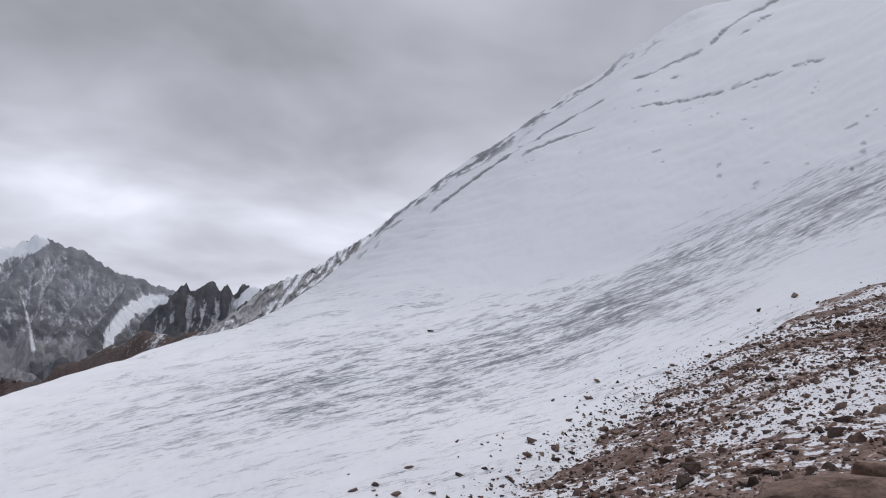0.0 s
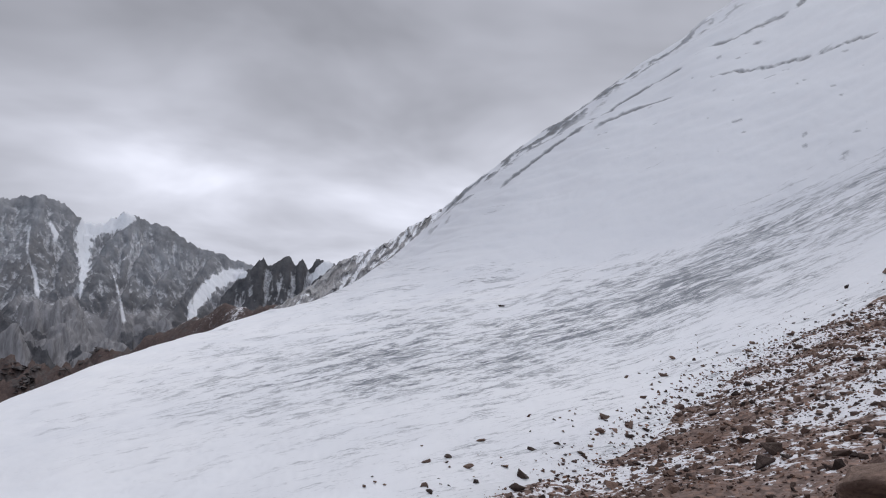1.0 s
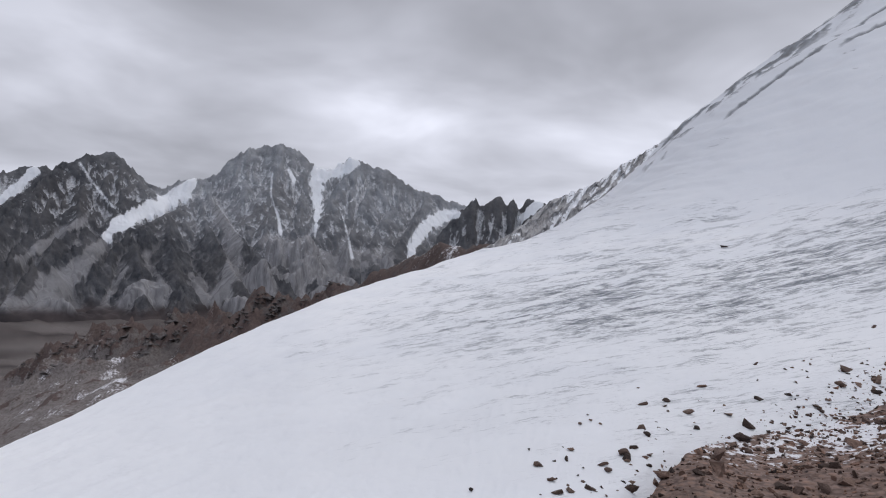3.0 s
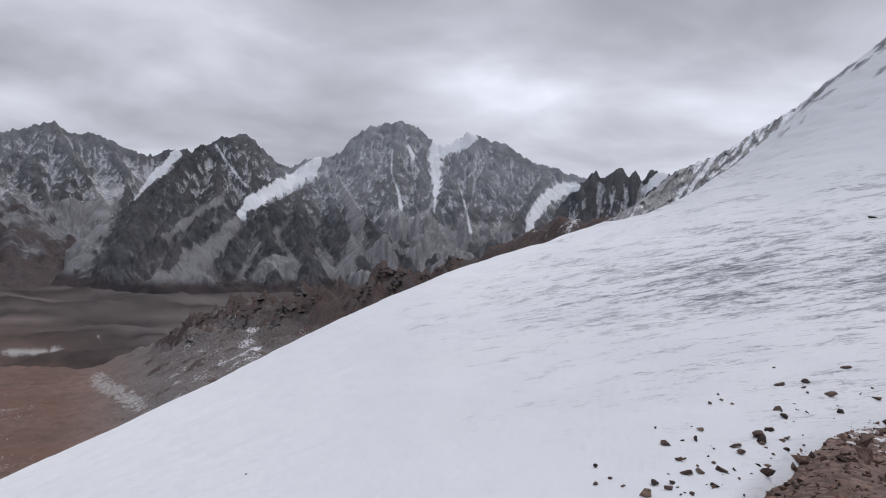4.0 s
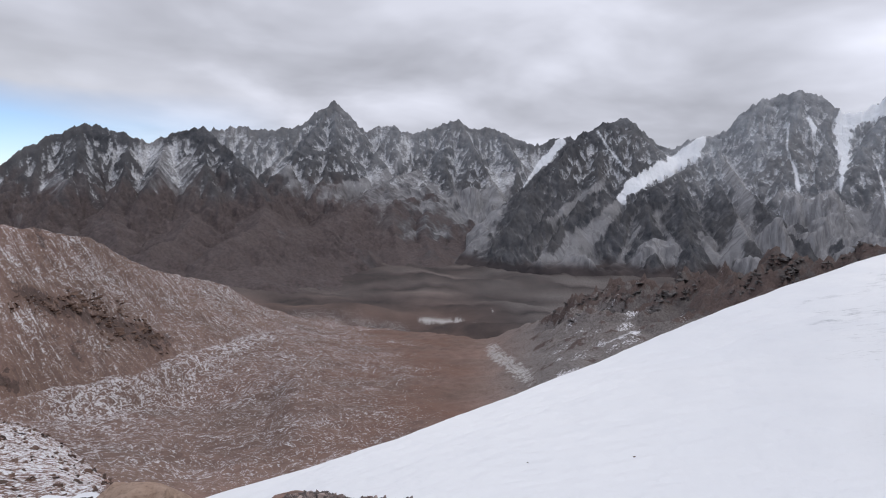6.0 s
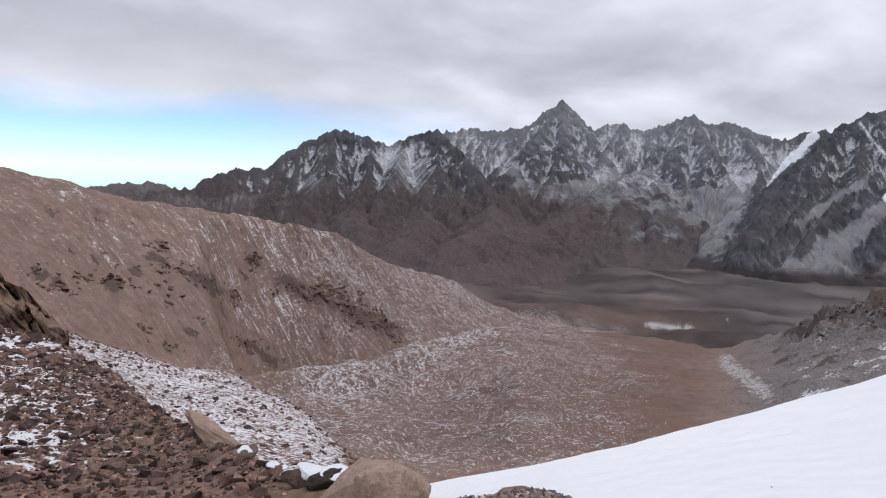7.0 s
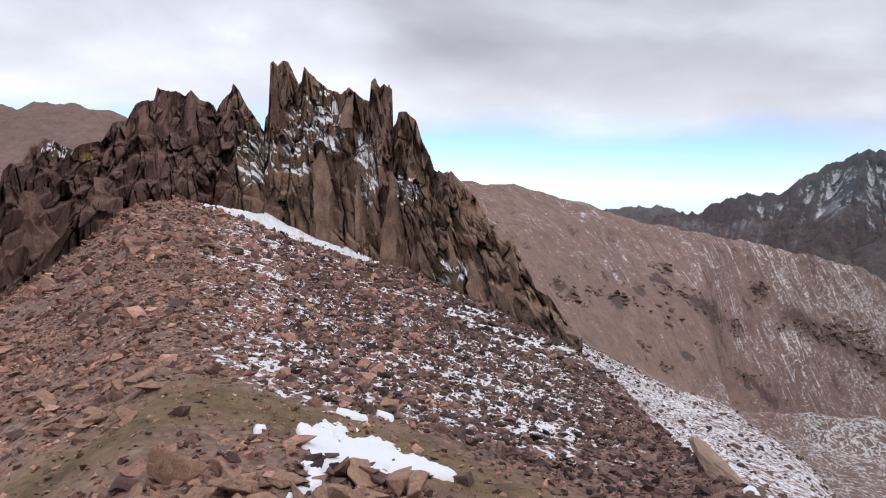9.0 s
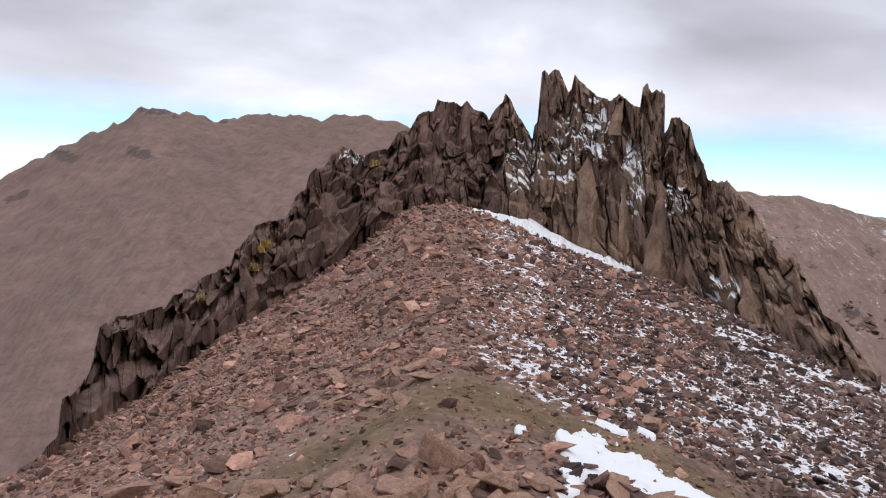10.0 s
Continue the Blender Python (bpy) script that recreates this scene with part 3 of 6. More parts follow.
    pale = np.maximum(pale, np.exp(-((el - stream) / np.interp(az, [54, 57, 58, 60.2, 60.6, 64], [0.05, 0.05, 0.06, 0.06, 0.10, 0.08])) ** 2) * smooth01(53.8, 54.4, az) * (1 - smooth01(64.2, 65.2, az)) * smooth01(900, 1000, RR) * 0.9)
    rust = smooth01(56, 62, azw) * (1 - smooth01(66, 74, azw)) * smooth01(300, 380, RR) * (1 - smooth01(1100, 1300, RR))
    rust = 0.8 * rust * np.clip(0.55 + 1.6 * broad, 0, 1) + 0.3 * smooth01(1200, 1500, RR) * (1 - smooth01(1900, 2300, RR))
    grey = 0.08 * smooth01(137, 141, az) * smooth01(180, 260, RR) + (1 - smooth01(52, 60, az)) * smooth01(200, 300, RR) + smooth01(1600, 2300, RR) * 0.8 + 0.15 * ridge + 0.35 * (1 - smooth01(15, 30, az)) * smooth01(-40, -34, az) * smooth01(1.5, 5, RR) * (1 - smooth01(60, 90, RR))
    # bands of cloud shade painted on the valley, plus darker tone on the hills
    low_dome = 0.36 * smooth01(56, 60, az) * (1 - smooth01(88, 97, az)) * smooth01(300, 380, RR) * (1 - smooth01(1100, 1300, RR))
    shade_and_tone = low_dome + (1 - low_dome) * smooth01(1180, 1380, RR) * np.clip(0.75 + 0.9 * fbm(az / 9, RR / 160, 4, 66), 0, 1) * smooth01(30, 40, az) * (1 - smooth01(95, 105, az))
    shade_and_tone = np.maximum(shade_and_tone, 0.65 * rib * smooth01(0.72, 0.86, RR / G_KR[6][None, :] + 0.15 * fleck) * (1 - smooth01(40, 50, az)))
    shade_and_tone = np.maximum(shade_and_tone, 0.30 * smooth01(137, 141, az) * smooth01(180, 260, RR))
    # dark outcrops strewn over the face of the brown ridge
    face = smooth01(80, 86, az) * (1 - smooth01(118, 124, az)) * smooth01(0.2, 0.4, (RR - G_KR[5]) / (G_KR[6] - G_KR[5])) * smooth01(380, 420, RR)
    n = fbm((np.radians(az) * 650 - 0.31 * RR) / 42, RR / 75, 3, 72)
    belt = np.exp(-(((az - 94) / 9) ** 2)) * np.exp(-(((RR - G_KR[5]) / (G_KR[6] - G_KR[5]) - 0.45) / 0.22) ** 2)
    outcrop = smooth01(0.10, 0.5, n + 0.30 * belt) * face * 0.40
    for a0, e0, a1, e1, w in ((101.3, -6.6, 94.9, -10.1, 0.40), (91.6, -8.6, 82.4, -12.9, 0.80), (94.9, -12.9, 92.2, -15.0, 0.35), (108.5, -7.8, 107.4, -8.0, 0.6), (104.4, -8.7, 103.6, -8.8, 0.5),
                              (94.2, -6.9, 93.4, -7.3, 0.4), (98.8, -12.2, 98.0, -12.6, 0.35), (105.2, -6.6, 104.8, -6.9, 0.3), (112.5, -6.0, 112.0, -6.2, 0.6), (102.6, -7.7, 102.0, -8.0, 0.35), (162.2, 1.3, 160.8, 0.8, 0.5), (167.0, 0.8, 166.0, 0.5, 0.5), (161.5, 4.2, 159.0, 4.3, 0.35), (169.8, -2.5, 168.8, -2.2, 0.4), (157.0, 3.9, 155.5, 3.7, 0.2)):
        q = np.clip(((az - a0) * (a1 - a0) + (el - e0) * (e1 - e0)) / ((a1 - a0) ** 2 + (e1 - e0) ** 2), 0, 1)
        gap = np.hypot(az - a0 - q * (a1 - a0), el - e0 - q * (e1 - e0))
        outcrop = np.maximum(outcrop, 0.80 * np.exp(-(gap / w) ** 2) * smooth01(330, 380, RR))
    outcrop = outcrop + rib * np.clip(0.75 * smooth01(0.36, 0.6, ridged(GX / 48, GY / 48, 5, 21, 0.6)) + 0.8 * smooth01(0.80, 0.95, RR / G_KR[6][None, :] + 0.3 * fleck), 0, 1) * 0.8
    trail = np.exp(-((RR - along(az, [(-60, 9), (95, 3.7), (105, 4.0), (111, 4.26), (117, 4.55), (121, 4.8), (129, 5.2), (137, 5.4), (142, 4.95), (151, 4.7), (158, 4.0), (161, 3.7), (170, 3.4), (300, 5)], 1)) / 0.55) ** 2) * smooth01(86, 94, az)
    snow = snow * (1 - 0.9 * np.clip(trail, 0, 1))
    xyz = np.stack([GX, GY, G_Z], -1)
    return sheet_mesh("ground", xyz, SOIL, {"snow": snow, "rust": np.clip(rust, 0, 1), "grey": np.clip(grey, 0, 1), "outcrop": outcrop, "trail": trail, "shade_and_tone": shade_and_tone, "speckle": white, "pale": pale, "net": np.clip(net, 0, 1), "close": 1 - smooth01(22, 45, RR), "streaky": np.clip(streaky, 0, 1),
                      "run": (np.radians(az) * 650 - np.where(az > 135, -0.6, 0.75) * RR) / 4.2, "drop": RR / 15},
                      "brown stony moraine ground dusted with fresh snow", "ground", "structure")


ground_object()

# ---- the glacier: a snow slope that climbs from the saddle to the skyline and rolls off on its lower side ----
SWELL = [(-60, 90, 15), (-32, 90, 13), (-20, 90, 9), (-10, 80, 6), (0, 70, 3.5), (6, 70, 2), (10, 60, 0), (15, 50, -1.5), (20, 40, -3.2),
         (26, 30, -5.2), (32, 18, -8), (42, 11, -13), (49, 8.5, -16), (56, 6.5, -18.9), (68, 4.7, -22.7), (82, 4.05, -24.6), (95, 4, -26)]
BROW = [(-60, 330, 32), (-32, 330, 28.7), (-20.6, 320, 26.35), (-18.3, 315, 25.45), (-16.1, 310, 24.5), (-13.9, 303, 23.4), (-9.4, 285, 20.55), (-7.3, 272, 19.25), (-4.9, 258, 17.5), (-3.5, 248, 16.35),
        (-0.2, 230, 14.2), (2.0, 212, 12.45), (4.0, 198, 10.7), (6.2, 180, 8.35), (9.9, 150, 4.5), (13.2, 130, 2.2), (14.8, 120, 1.1), (18.4, 95, -0.1),
        (22.2, 68, -1.4), (26.5, 46, -3.0), (30.7, 33, -4.6), (38.1, 20, -8.2), (42.3, 16, -10.3), (49, 11, -13.8), (55.8, 8, -16.8), (65, 5.8, -20.2), (73, 4.9, -22.4), (82, 4.3, -24.0), (95, 4.2, -27)]


# where the snow laps on to the stones of the saddle
CONTACT = [(-60, 26), (-32, 25), (-26, 21), (-20, 18), (-14, 14), (-10, 11.5), (-4, 9), (2.6, 6.8), (8, 4.8), (13, 3.4), (20, 2.7), (40, 2.6), (58, 2.7), (66, 3.2), (72, 3.5), (79, 3.6), (95, 3.6)]


GLACIER = {}


def glacier_object():
    az = np.arange(-48, 90, 0.2)
    rl = along(az, CONTACT, 1, 1.0)
    zl = np.array([ground_z(-q * math.sin(radians(d)), q * math.cos(radians(d))) for d, q in zip(az, rl)])
    hem = np.array([ground_z(-q * math.sin(radians(d)), q * math.cos(radians(d))) for d, q in zip(az, rl * 0.8)]) - 0.45
    zl, hem = soften(zl, 45), soften(hem, 45)
    rw = along(az, SWELL, 1)
    zw = height(rw, along(az, SWELL, 2))
    rb = along(az, BROW, 1)
    zb = height(rb, along(az, BROW, 2, 0.4))
    roll = smooth01(4, 22, az)
    kr = np.array([rl * 0.8, rl * 1.0, rw, rb, rb * 1.25 + 4, rb * 1.6 + 40, rb * 2.0 + 120])
    kz = np.array([hem, zl + 0.02, zw, zb, zb - (rb * 0.25 + 4) * (0.25 + 0.3 * roll), zb - (rb * 0.6 + 40) * 0.62, zb - (rb + 120) * 0.95])
    kr = np.maximum.accumulate(kr + np.arange(7)[:, None] * 0.02, 0)
    s = np.concatenate([np.linspace(0, 1, 10, endpoint=False), np.linspace(1, 2, 130, endpoint=False), np.linspace(2, 3, 110, endpoint=False),
                        np.linspace(3, 4, 14, endpoint=False), np.linspace(4, 6, 16)])
    step = np.arange(7)
    r = np.exp(np.stack([np.interp(s, step, np.log(kr[:, j])) for j in range(len(az))], 1))
    z = np.stack([np.interp(r[:, j], kr[:, j], kz[:, j]) for j in range(len(az))], 1)
    w = np.array([0.06, 0.24, 0.40, 0.24, 0.06])
    for _ in range(3):
        p = np.pad(z, ((2, 2), (0, 0)), mode="edge")
        z = sum(w[k] * p[k:k + len(z)] for k in range(5))
    a = np.broadcast_to(az, r.shape)
    x, y = -r * np.sin(np.radians(a)), r * np.cos(np.radians(a))
    el = np.degrees(np.arctan2(z - EYE, r))
    inside = smooth01(0.8, 1.3, s)[:, None]
    # wind-scoured ripples that follow the slope
    u = a * 0.9 - el * 0.5
    v = el - np.interp(a, [-50, -40, -30, -20, -10, 0, 10, 20, 40, 90], [19.5, 14.8, 10.3, 5.3, 0.9, -2.4, -5.0, -7.6, -12.6, -24.0])
    wave = fbm(u * 0.30, v * 2.3, 5, 81)
    chop = ridged(u * 0.8, v * 3.0, 4, 83)
    d = np.maximum(r, 3)
    z = z + inside * (wave * 0.0038 * d * (1 - 0.7 * smooth01(2.6, 3.0, s)[:, None]) + fbm(x / 6, y / 6, 3, 85) * 0.05 * smooth01(6, 20, r) + fbm(x / 40, y / 40, 3, 86) * 0.012 * d * smooth01(30, 80, r))
    band = np.exp(-((el - np.interp(a, [-34, -20, -12, -1, 14, 30], [13.5, 8.2, 3.2, -1.8, -4, -8])) / 2.8) ** 2)
    band = band * (1 - smooth01(6, 26, a) * 0.75)
    ice = 0.07 * smooth01(2, 8, el) + 0.21 * (1 - smooth01(26, 50, a)) * (1 - smooth01(3, 8, el)) + band * (0.22 + 0.16 * smooth01(6, 16, -a)) + 0.10 * fbm(u * 0.35, v * 3.4, 4, 92) * (1 - smooth01(38, 60, a)) * (1 - smooth01(10, 14, el))
    clump = fbm(u * 0.16, v * 0.55, 4, 94)
    scour = np.clip(0.20 + 0.80 * band + 0.32 * (1 - smooth01(3, 8, el)) * (1 - smooth01(4, 34, a)) + 0.6 * clump, 0.05, 1) * (1 - 0.8 * smooth01(16, 50, a)) * smooth01(3.5, 8, r)
    # snow colour turns greyer as the height angle from the eye rises
    upper_grey = smooth01(-2, 9, el) * 0.85
    # crevasses near the skyline
    cut = np.zeros_like(z)
    for line, wide, seed in (([(-14.4, 21.4), (-16.6, 22.0), (-18.7, 22.9), (-20.4, 23.5), (-22.1, 24.5), (-23.7, 25.7), (-24.9, 26.0), (-33, 28.6)], 0.11, 1),
                             ([(-14.8, 19.25), (-17.0, 19.75), (-19.6, 20.15), (-22.0, 20.5), (-24.1, 21.0), (-26.0, 21.3), (-28.7, 21.9)], 0.085, 2),
                             ([(1.3, 11.0), (-0.5, 12.3), (-1.9, 13.2), (-3.7, 14.3), (-5.9, 15.9), (-8.1, 17.7), (-10.4, 19.0), (-12.6, 19.8)], 0.14, 3),
                             ([(-6, 15.3), (-8, 16.3), (-10.5, 17.4), (-12.2, 18.0)], 0.12, 4), ([(-18.6, 21.6), (-17.0, 21.3)], 0.08, 5), ([(-22.6, 23.9), (-25.5, 25.2)], 0.08, 6)):
        pts = sorted(line)
        mid = np.interp(a, [p[0] for p in pts], [p[1] for p in pts]) + 0.12 * fbm(a * 1.5, 0 * a, 3, 300 + seed)
        here = smooth01(pts[0][0] - 0.5, pts[0][0] + 0.8, a) * (1 - smooth01(pts[-1][0] - 0.8, pts[-1][0] + 0.5, a))
        gaps = smooth01(-0.5, -0.15, gnoise(a * 0.9, 0 * a + seed * 3.3, 310 + seed))
        cut = np.maximum(cut, np.exp(-((el - mid) / wide) ** 2) * here * gaps)
    short = smooth01(0.42, 0.62, fbm(u * 0.55, v * 2.6, 3, 95)) * smooth01(12, 14, el) * (1 - smooth01(20, 22, el)) * smooth01(-2, 6, -a)
    under = np.interp(a, [p[0] for p in BROW], [p[2] for p in BROW]) - el
    rim = np.exp(-((under - 0.55) / 0.55) ** 2) * smooth01(-24, -6, a) * (1 - smooth01(5, 8, a))
    crag = smooth01(-0.08, 0.22, fbm(a * 0.8, under * 3.2 + a * 0.1, 5, 97) + 0.22 * np.exp(-((a + 4) / 3.5) ** 2)) * rim
    z = z - cut * 0.0018 * r - short * 0.0008 * r + crag * 0.002 * r
    # crevasse shade is put into the colour here; crag is the rim's own rock
    ice = ice + 0.75 * cut + 0.5 * short + 0.8 * crag
    rock_and_shade = 0.30 * smooth01(0.55, 0.95, cut) + 0.6 * crag * smooth01(-0.1, 0.25, fbm(a * 3, el * 5, 3, 98))
    GLACIER.update(az=az, r=r, z=z)
    return sheet_mesh("glacier", np.stack([x, y, z], -1), SNOW, {"ice": ice, "rock_and_shade": np.clip(rock_and_shade, 0, 1), "scour": scour, "upper_grey": upper_grey, "run": u * 0.42, "drop": v * 5.2},
                      "white glacier slope, wind-scoured snow over grey ice", "glacier", "structure")


glacier_object()

# ---- far mountains: crests and spurs as lines in plan, slopes falling from them, gullies cut in ----
WEST = [(103, -3.5), (101, -1.6), (98.6, -1.5), (96.6, -0.5), (95.5, 0.0), (92.6, 0.2), (91.2, 1.5), (89.5, 2.4), (87.2, 3.3), (84.5, 2.5),
        (83.2, 2.1), (81.7, 2.8), (79.5, 3.4), (77.5, 1.6), (75, -0.8)]
PYRAMID = [(86, 1.0), (82, 2.2), (78.4, 3.3), (76.9, 3.5), (74.7, 3.4), (72.3, 3.8), (71.5, 4.5), (69.8, 5.8), (68.5, 4.7), (67.4, 3.5), (65.6, 4.1), (63.8, 3.5),
           (61.5, 4.2), (60.0, 4.7), (58.8, 3.9), (57.5, 4.2), (55.5, 3.4), (53.9, 2.9), (51.9, 3.6), (49, 3.0)]
BUTTRESS = [(52, 2.6), (50.6, 3.6), (48.8, 4.7), (47.0, 5.0), (45.7, 4.1), (44.7, 3.2), (43.6, 2.8), (42.8, 3.4), (41.3, 3.8), (40, 3.6)]
MASSIF = [(42.8, 2.6), (41.3, 3.6), (39.8, 4.2), (39.0, 5.4), (37.6, 6.4), (35.0, 7.0), (33.5, 6.4), (32.3, 5.4), (31.1, 5.5), (29.6, 6.5), (28.7, 6.1), (27.0, 5.7),
          (25.5, 4.9), (24.4, 4.3), (23.2, 4.1), (20.7, 3.4), (18, 2.6)]
NEEDLES = [(22.5, 0.8), (21.2, 2.6), (19.6, 4.0), (19.1, 3.4), (17.6, 4.3), (17.1, 3.5), (16.6, 4.3), (16.1, 3.3), (15.3, 4.3), (14.7, 4.2), (13, 3.6), (10, 3.0), (6, 2.0)]
LOW_HILLS = [(112, -2.2), (108, -1.7), (105, -1.45), (103, -1.25), (101, -1.05), (99.3, -1.5), (97, -2.2), (94, -3)]
# spurs: bearing, height angle, distance; first the bare rock ribs, then the rounded foothills
ROCK_SPURS = [
    [(47.0, 5.2, 3700), (50.1, 4.0, 3640), (52.3, 1.7, 3430), (54.4, -1.1, 3180), (55.7, -3.4, 3000), (56.6, -5.7, 2860), (57.4, -7.1, 2780)],
    [(47.2, 4.7, 3700), (48.8, 3.0, 3560), (49.0, 0.5, 3330), (51.0, -2.5, 3090), (52.7, -5.1, 2920), (54.5, -7.3, 2760)],
    [(50.1, 4.0, 3640), (51.1, 0.8, 3400), (53.0, -2.4, 3120), (55.0, -5.2, 2920)],
    [(40.3, 2.8, 3660), (42.9, 1.5, 3520), (45.5, -0.4, 3330), (47.2, -2.4, 3190), (48.8, -4.6, 3060), (49.3, -5.5, 3010)],
    [(42.9, 1.5, 3520), (42.8, -0.7, 3290), (42.1, -3.5, 3000), (41.0, -6.3, 2760)],
    [(45.5, -0.4, 3330), (44.7, -3.0, 3080), (44.3, -5.2, 2880)],
    [(40.3, 2.8, 3660), (38.3, 0.4, 3420), (35.9, -2.2, 3140), (33.9, -3.6, 3010)],
    [(40.8, 2.0, 3600), (39.6, -0.6, 3330), (37.9, -3.1, 3070), (36.8, -4.4, 2950)],
    [(36.3, -2.0, 3250), (33.8, -2.4, 3220), (31.7, -2.9, 3160)],
    [(35.2, 7.0, 3900), (35.4, 4.3, 3720), (35.6, 1.7, 3530), (36.0, 0.0, 3400)],
    [(38.7, 3.8, 3800), (37.7, 1.2, 3560), (36.8, -0.5, 3420)],
    [(33.2, 4.7, 3850), (33.3, 2.2, 3600), (33.8, 0.3, 3450)],
    [(29.4, 6.2, 3900), (31.0, 3.1, 3640), (31.8, 0.6, 3450)],
    [(27.7, 5.3, 3900), (28.8, 2.3, 3620), (29.4, 0.0, 3440)],
    [(25.5, 4.5, 3900), (26.7, 1.9, 3620), (27.7, -0.1, 3450)],
    [(23.3, 4.0, 3850), (24.6, 1.6, 3600), (25.5, -0.0, 3450)],
    [(59.9, 4.7, 4280), (58.6, 2.4, 4060), (57.5, 0.6, 3900), (56.7, -0.5, 3800)],
    [(60.2, 4.5, 4280), (61.2, 2.2, 4060), (60.7, 0.1, 3860), (59.6, -1.8, 3700)],
    [(63.4, 3.4, 4280), (62.5, 1.3, 4080), (61.8, -0.4, 3920)],
    [(56.8, 4.0, 4280), (55.4, 2.2, 4080), (55.2, 0.7, 3950)],
    [(65.1, 4.2, 4280), (66.4, 2.0, 4080), (66.6, 0.7, 3990)],
    [(69.8, 5.7, 4280), (71.5, 3.3, 4080), (73.3, 0.9, 3880), (73.9, -1.0, 3740)],
    [(69.8, 5.7, 4280), (69.6, 3.2, 4060), (70.3, 0.6, 3840), (71.3, -1.4, 3700)],
    [(68.1, 4.1, 4280), (68.3, 1.9, 4080), (67.6, 0.3, 3940)],
    [(73.3, 3.4, 4280), (73.7, 1.7, 4080), (75.2, -0.0, 3900)],
    [(79.5, 3.5, 3350), (77.5, 1.5, 3170), (76.0, -0.2, 3020), (74.8, -2.1, 2880)],
    [(79.5, 3.5, 3350), (79.3, 0.6, 3080), (78.6, -1.8, 2880), (78.1, -2.6, 2820)],
    [(82.1, 2.6, 3350), (82.8, 0.1, 3080), (83.8, -1.7, 2930)],
    [(87.7, 3.2, 3350), (88.1, 0.2, 3100), (89.4, -2.1, 2920), (90.5, -3.9, 2780)],
    [(91.2, 0.6, 3350), (92.1, -1.2, 3180), (93.0, -3.0, 3020)],
    [(84.6, 2.5, 3350), (84.9, -0.2, 3100), (86.0, -2.5, 2900)],
]
EARTH_SPURS = [
    [(63.1, 0.9, 4000), (65.5, -0.0, 3800), (67.6, -1.5, 3560), (69.5, -3.0, 3330), (72.1, -3.9, 3140), (76.2, -5.4, 2780), (78.7, -6.5, 2480)],
    [(67.6, -1.5, 3560), (68.6, -3.7, 3270), (69.0, -5.8, 2960), (68.2, -7.6, 2700), (67.9, -8.5, 2560)],
    [(72.1, -3.9, 3140), (72.1, -5.8, 2850), (71.5, -8.0, 2540)],
    [(63.1, 0.9, 4000), (62.2, -1.3, 3700), (62.4, -4.0, 3300), (61.7, -6.4, 2960)],
    [(65.5, -0.0, 3800), (65.0, -2.7, 3400), (64.6, -5.4, 3060), (64.1, -7.1, 2800)],
    [(74.8, -2.1, 2880), (75.6, -3.8, 2650), (77.9, -5.0, 2420)],
    [(80.1, -3.0, 2800), (81.5, -4.6, 2540), (83.5, -5.5, 2380)],
    [(86.0, -2.5, 2900), (85.3, -5.2, 2600), (84.3, -7.4, 2300)],
    [(80.4, -2.8, 2850), (80.8, -5.1, 2600), (83.0, -7.4, 2250)],
    [(90.5, -3.9, 2780), (88.5, -5.7, 2500), (86.2, -7.9, 2200)],
]
# crests: line, distance, steepness of the rock, level at which the rock wall ends, steepness of the scree under it
CREST_LINES = [(WEST, 3350, 1.10, -110, 0.42), (PYRAMID, 4280, 1.1, -30, 0.44), (BUTTRESS, 3700, 1.2, -190, 0.42), (MASSIF, 3900, 1.2, -10, 0.46), (NEEDLES, 3300, 1.3, -100, 0.5),
               (LOW_HILLS, 4330, 0.4, -600, 0.4)]


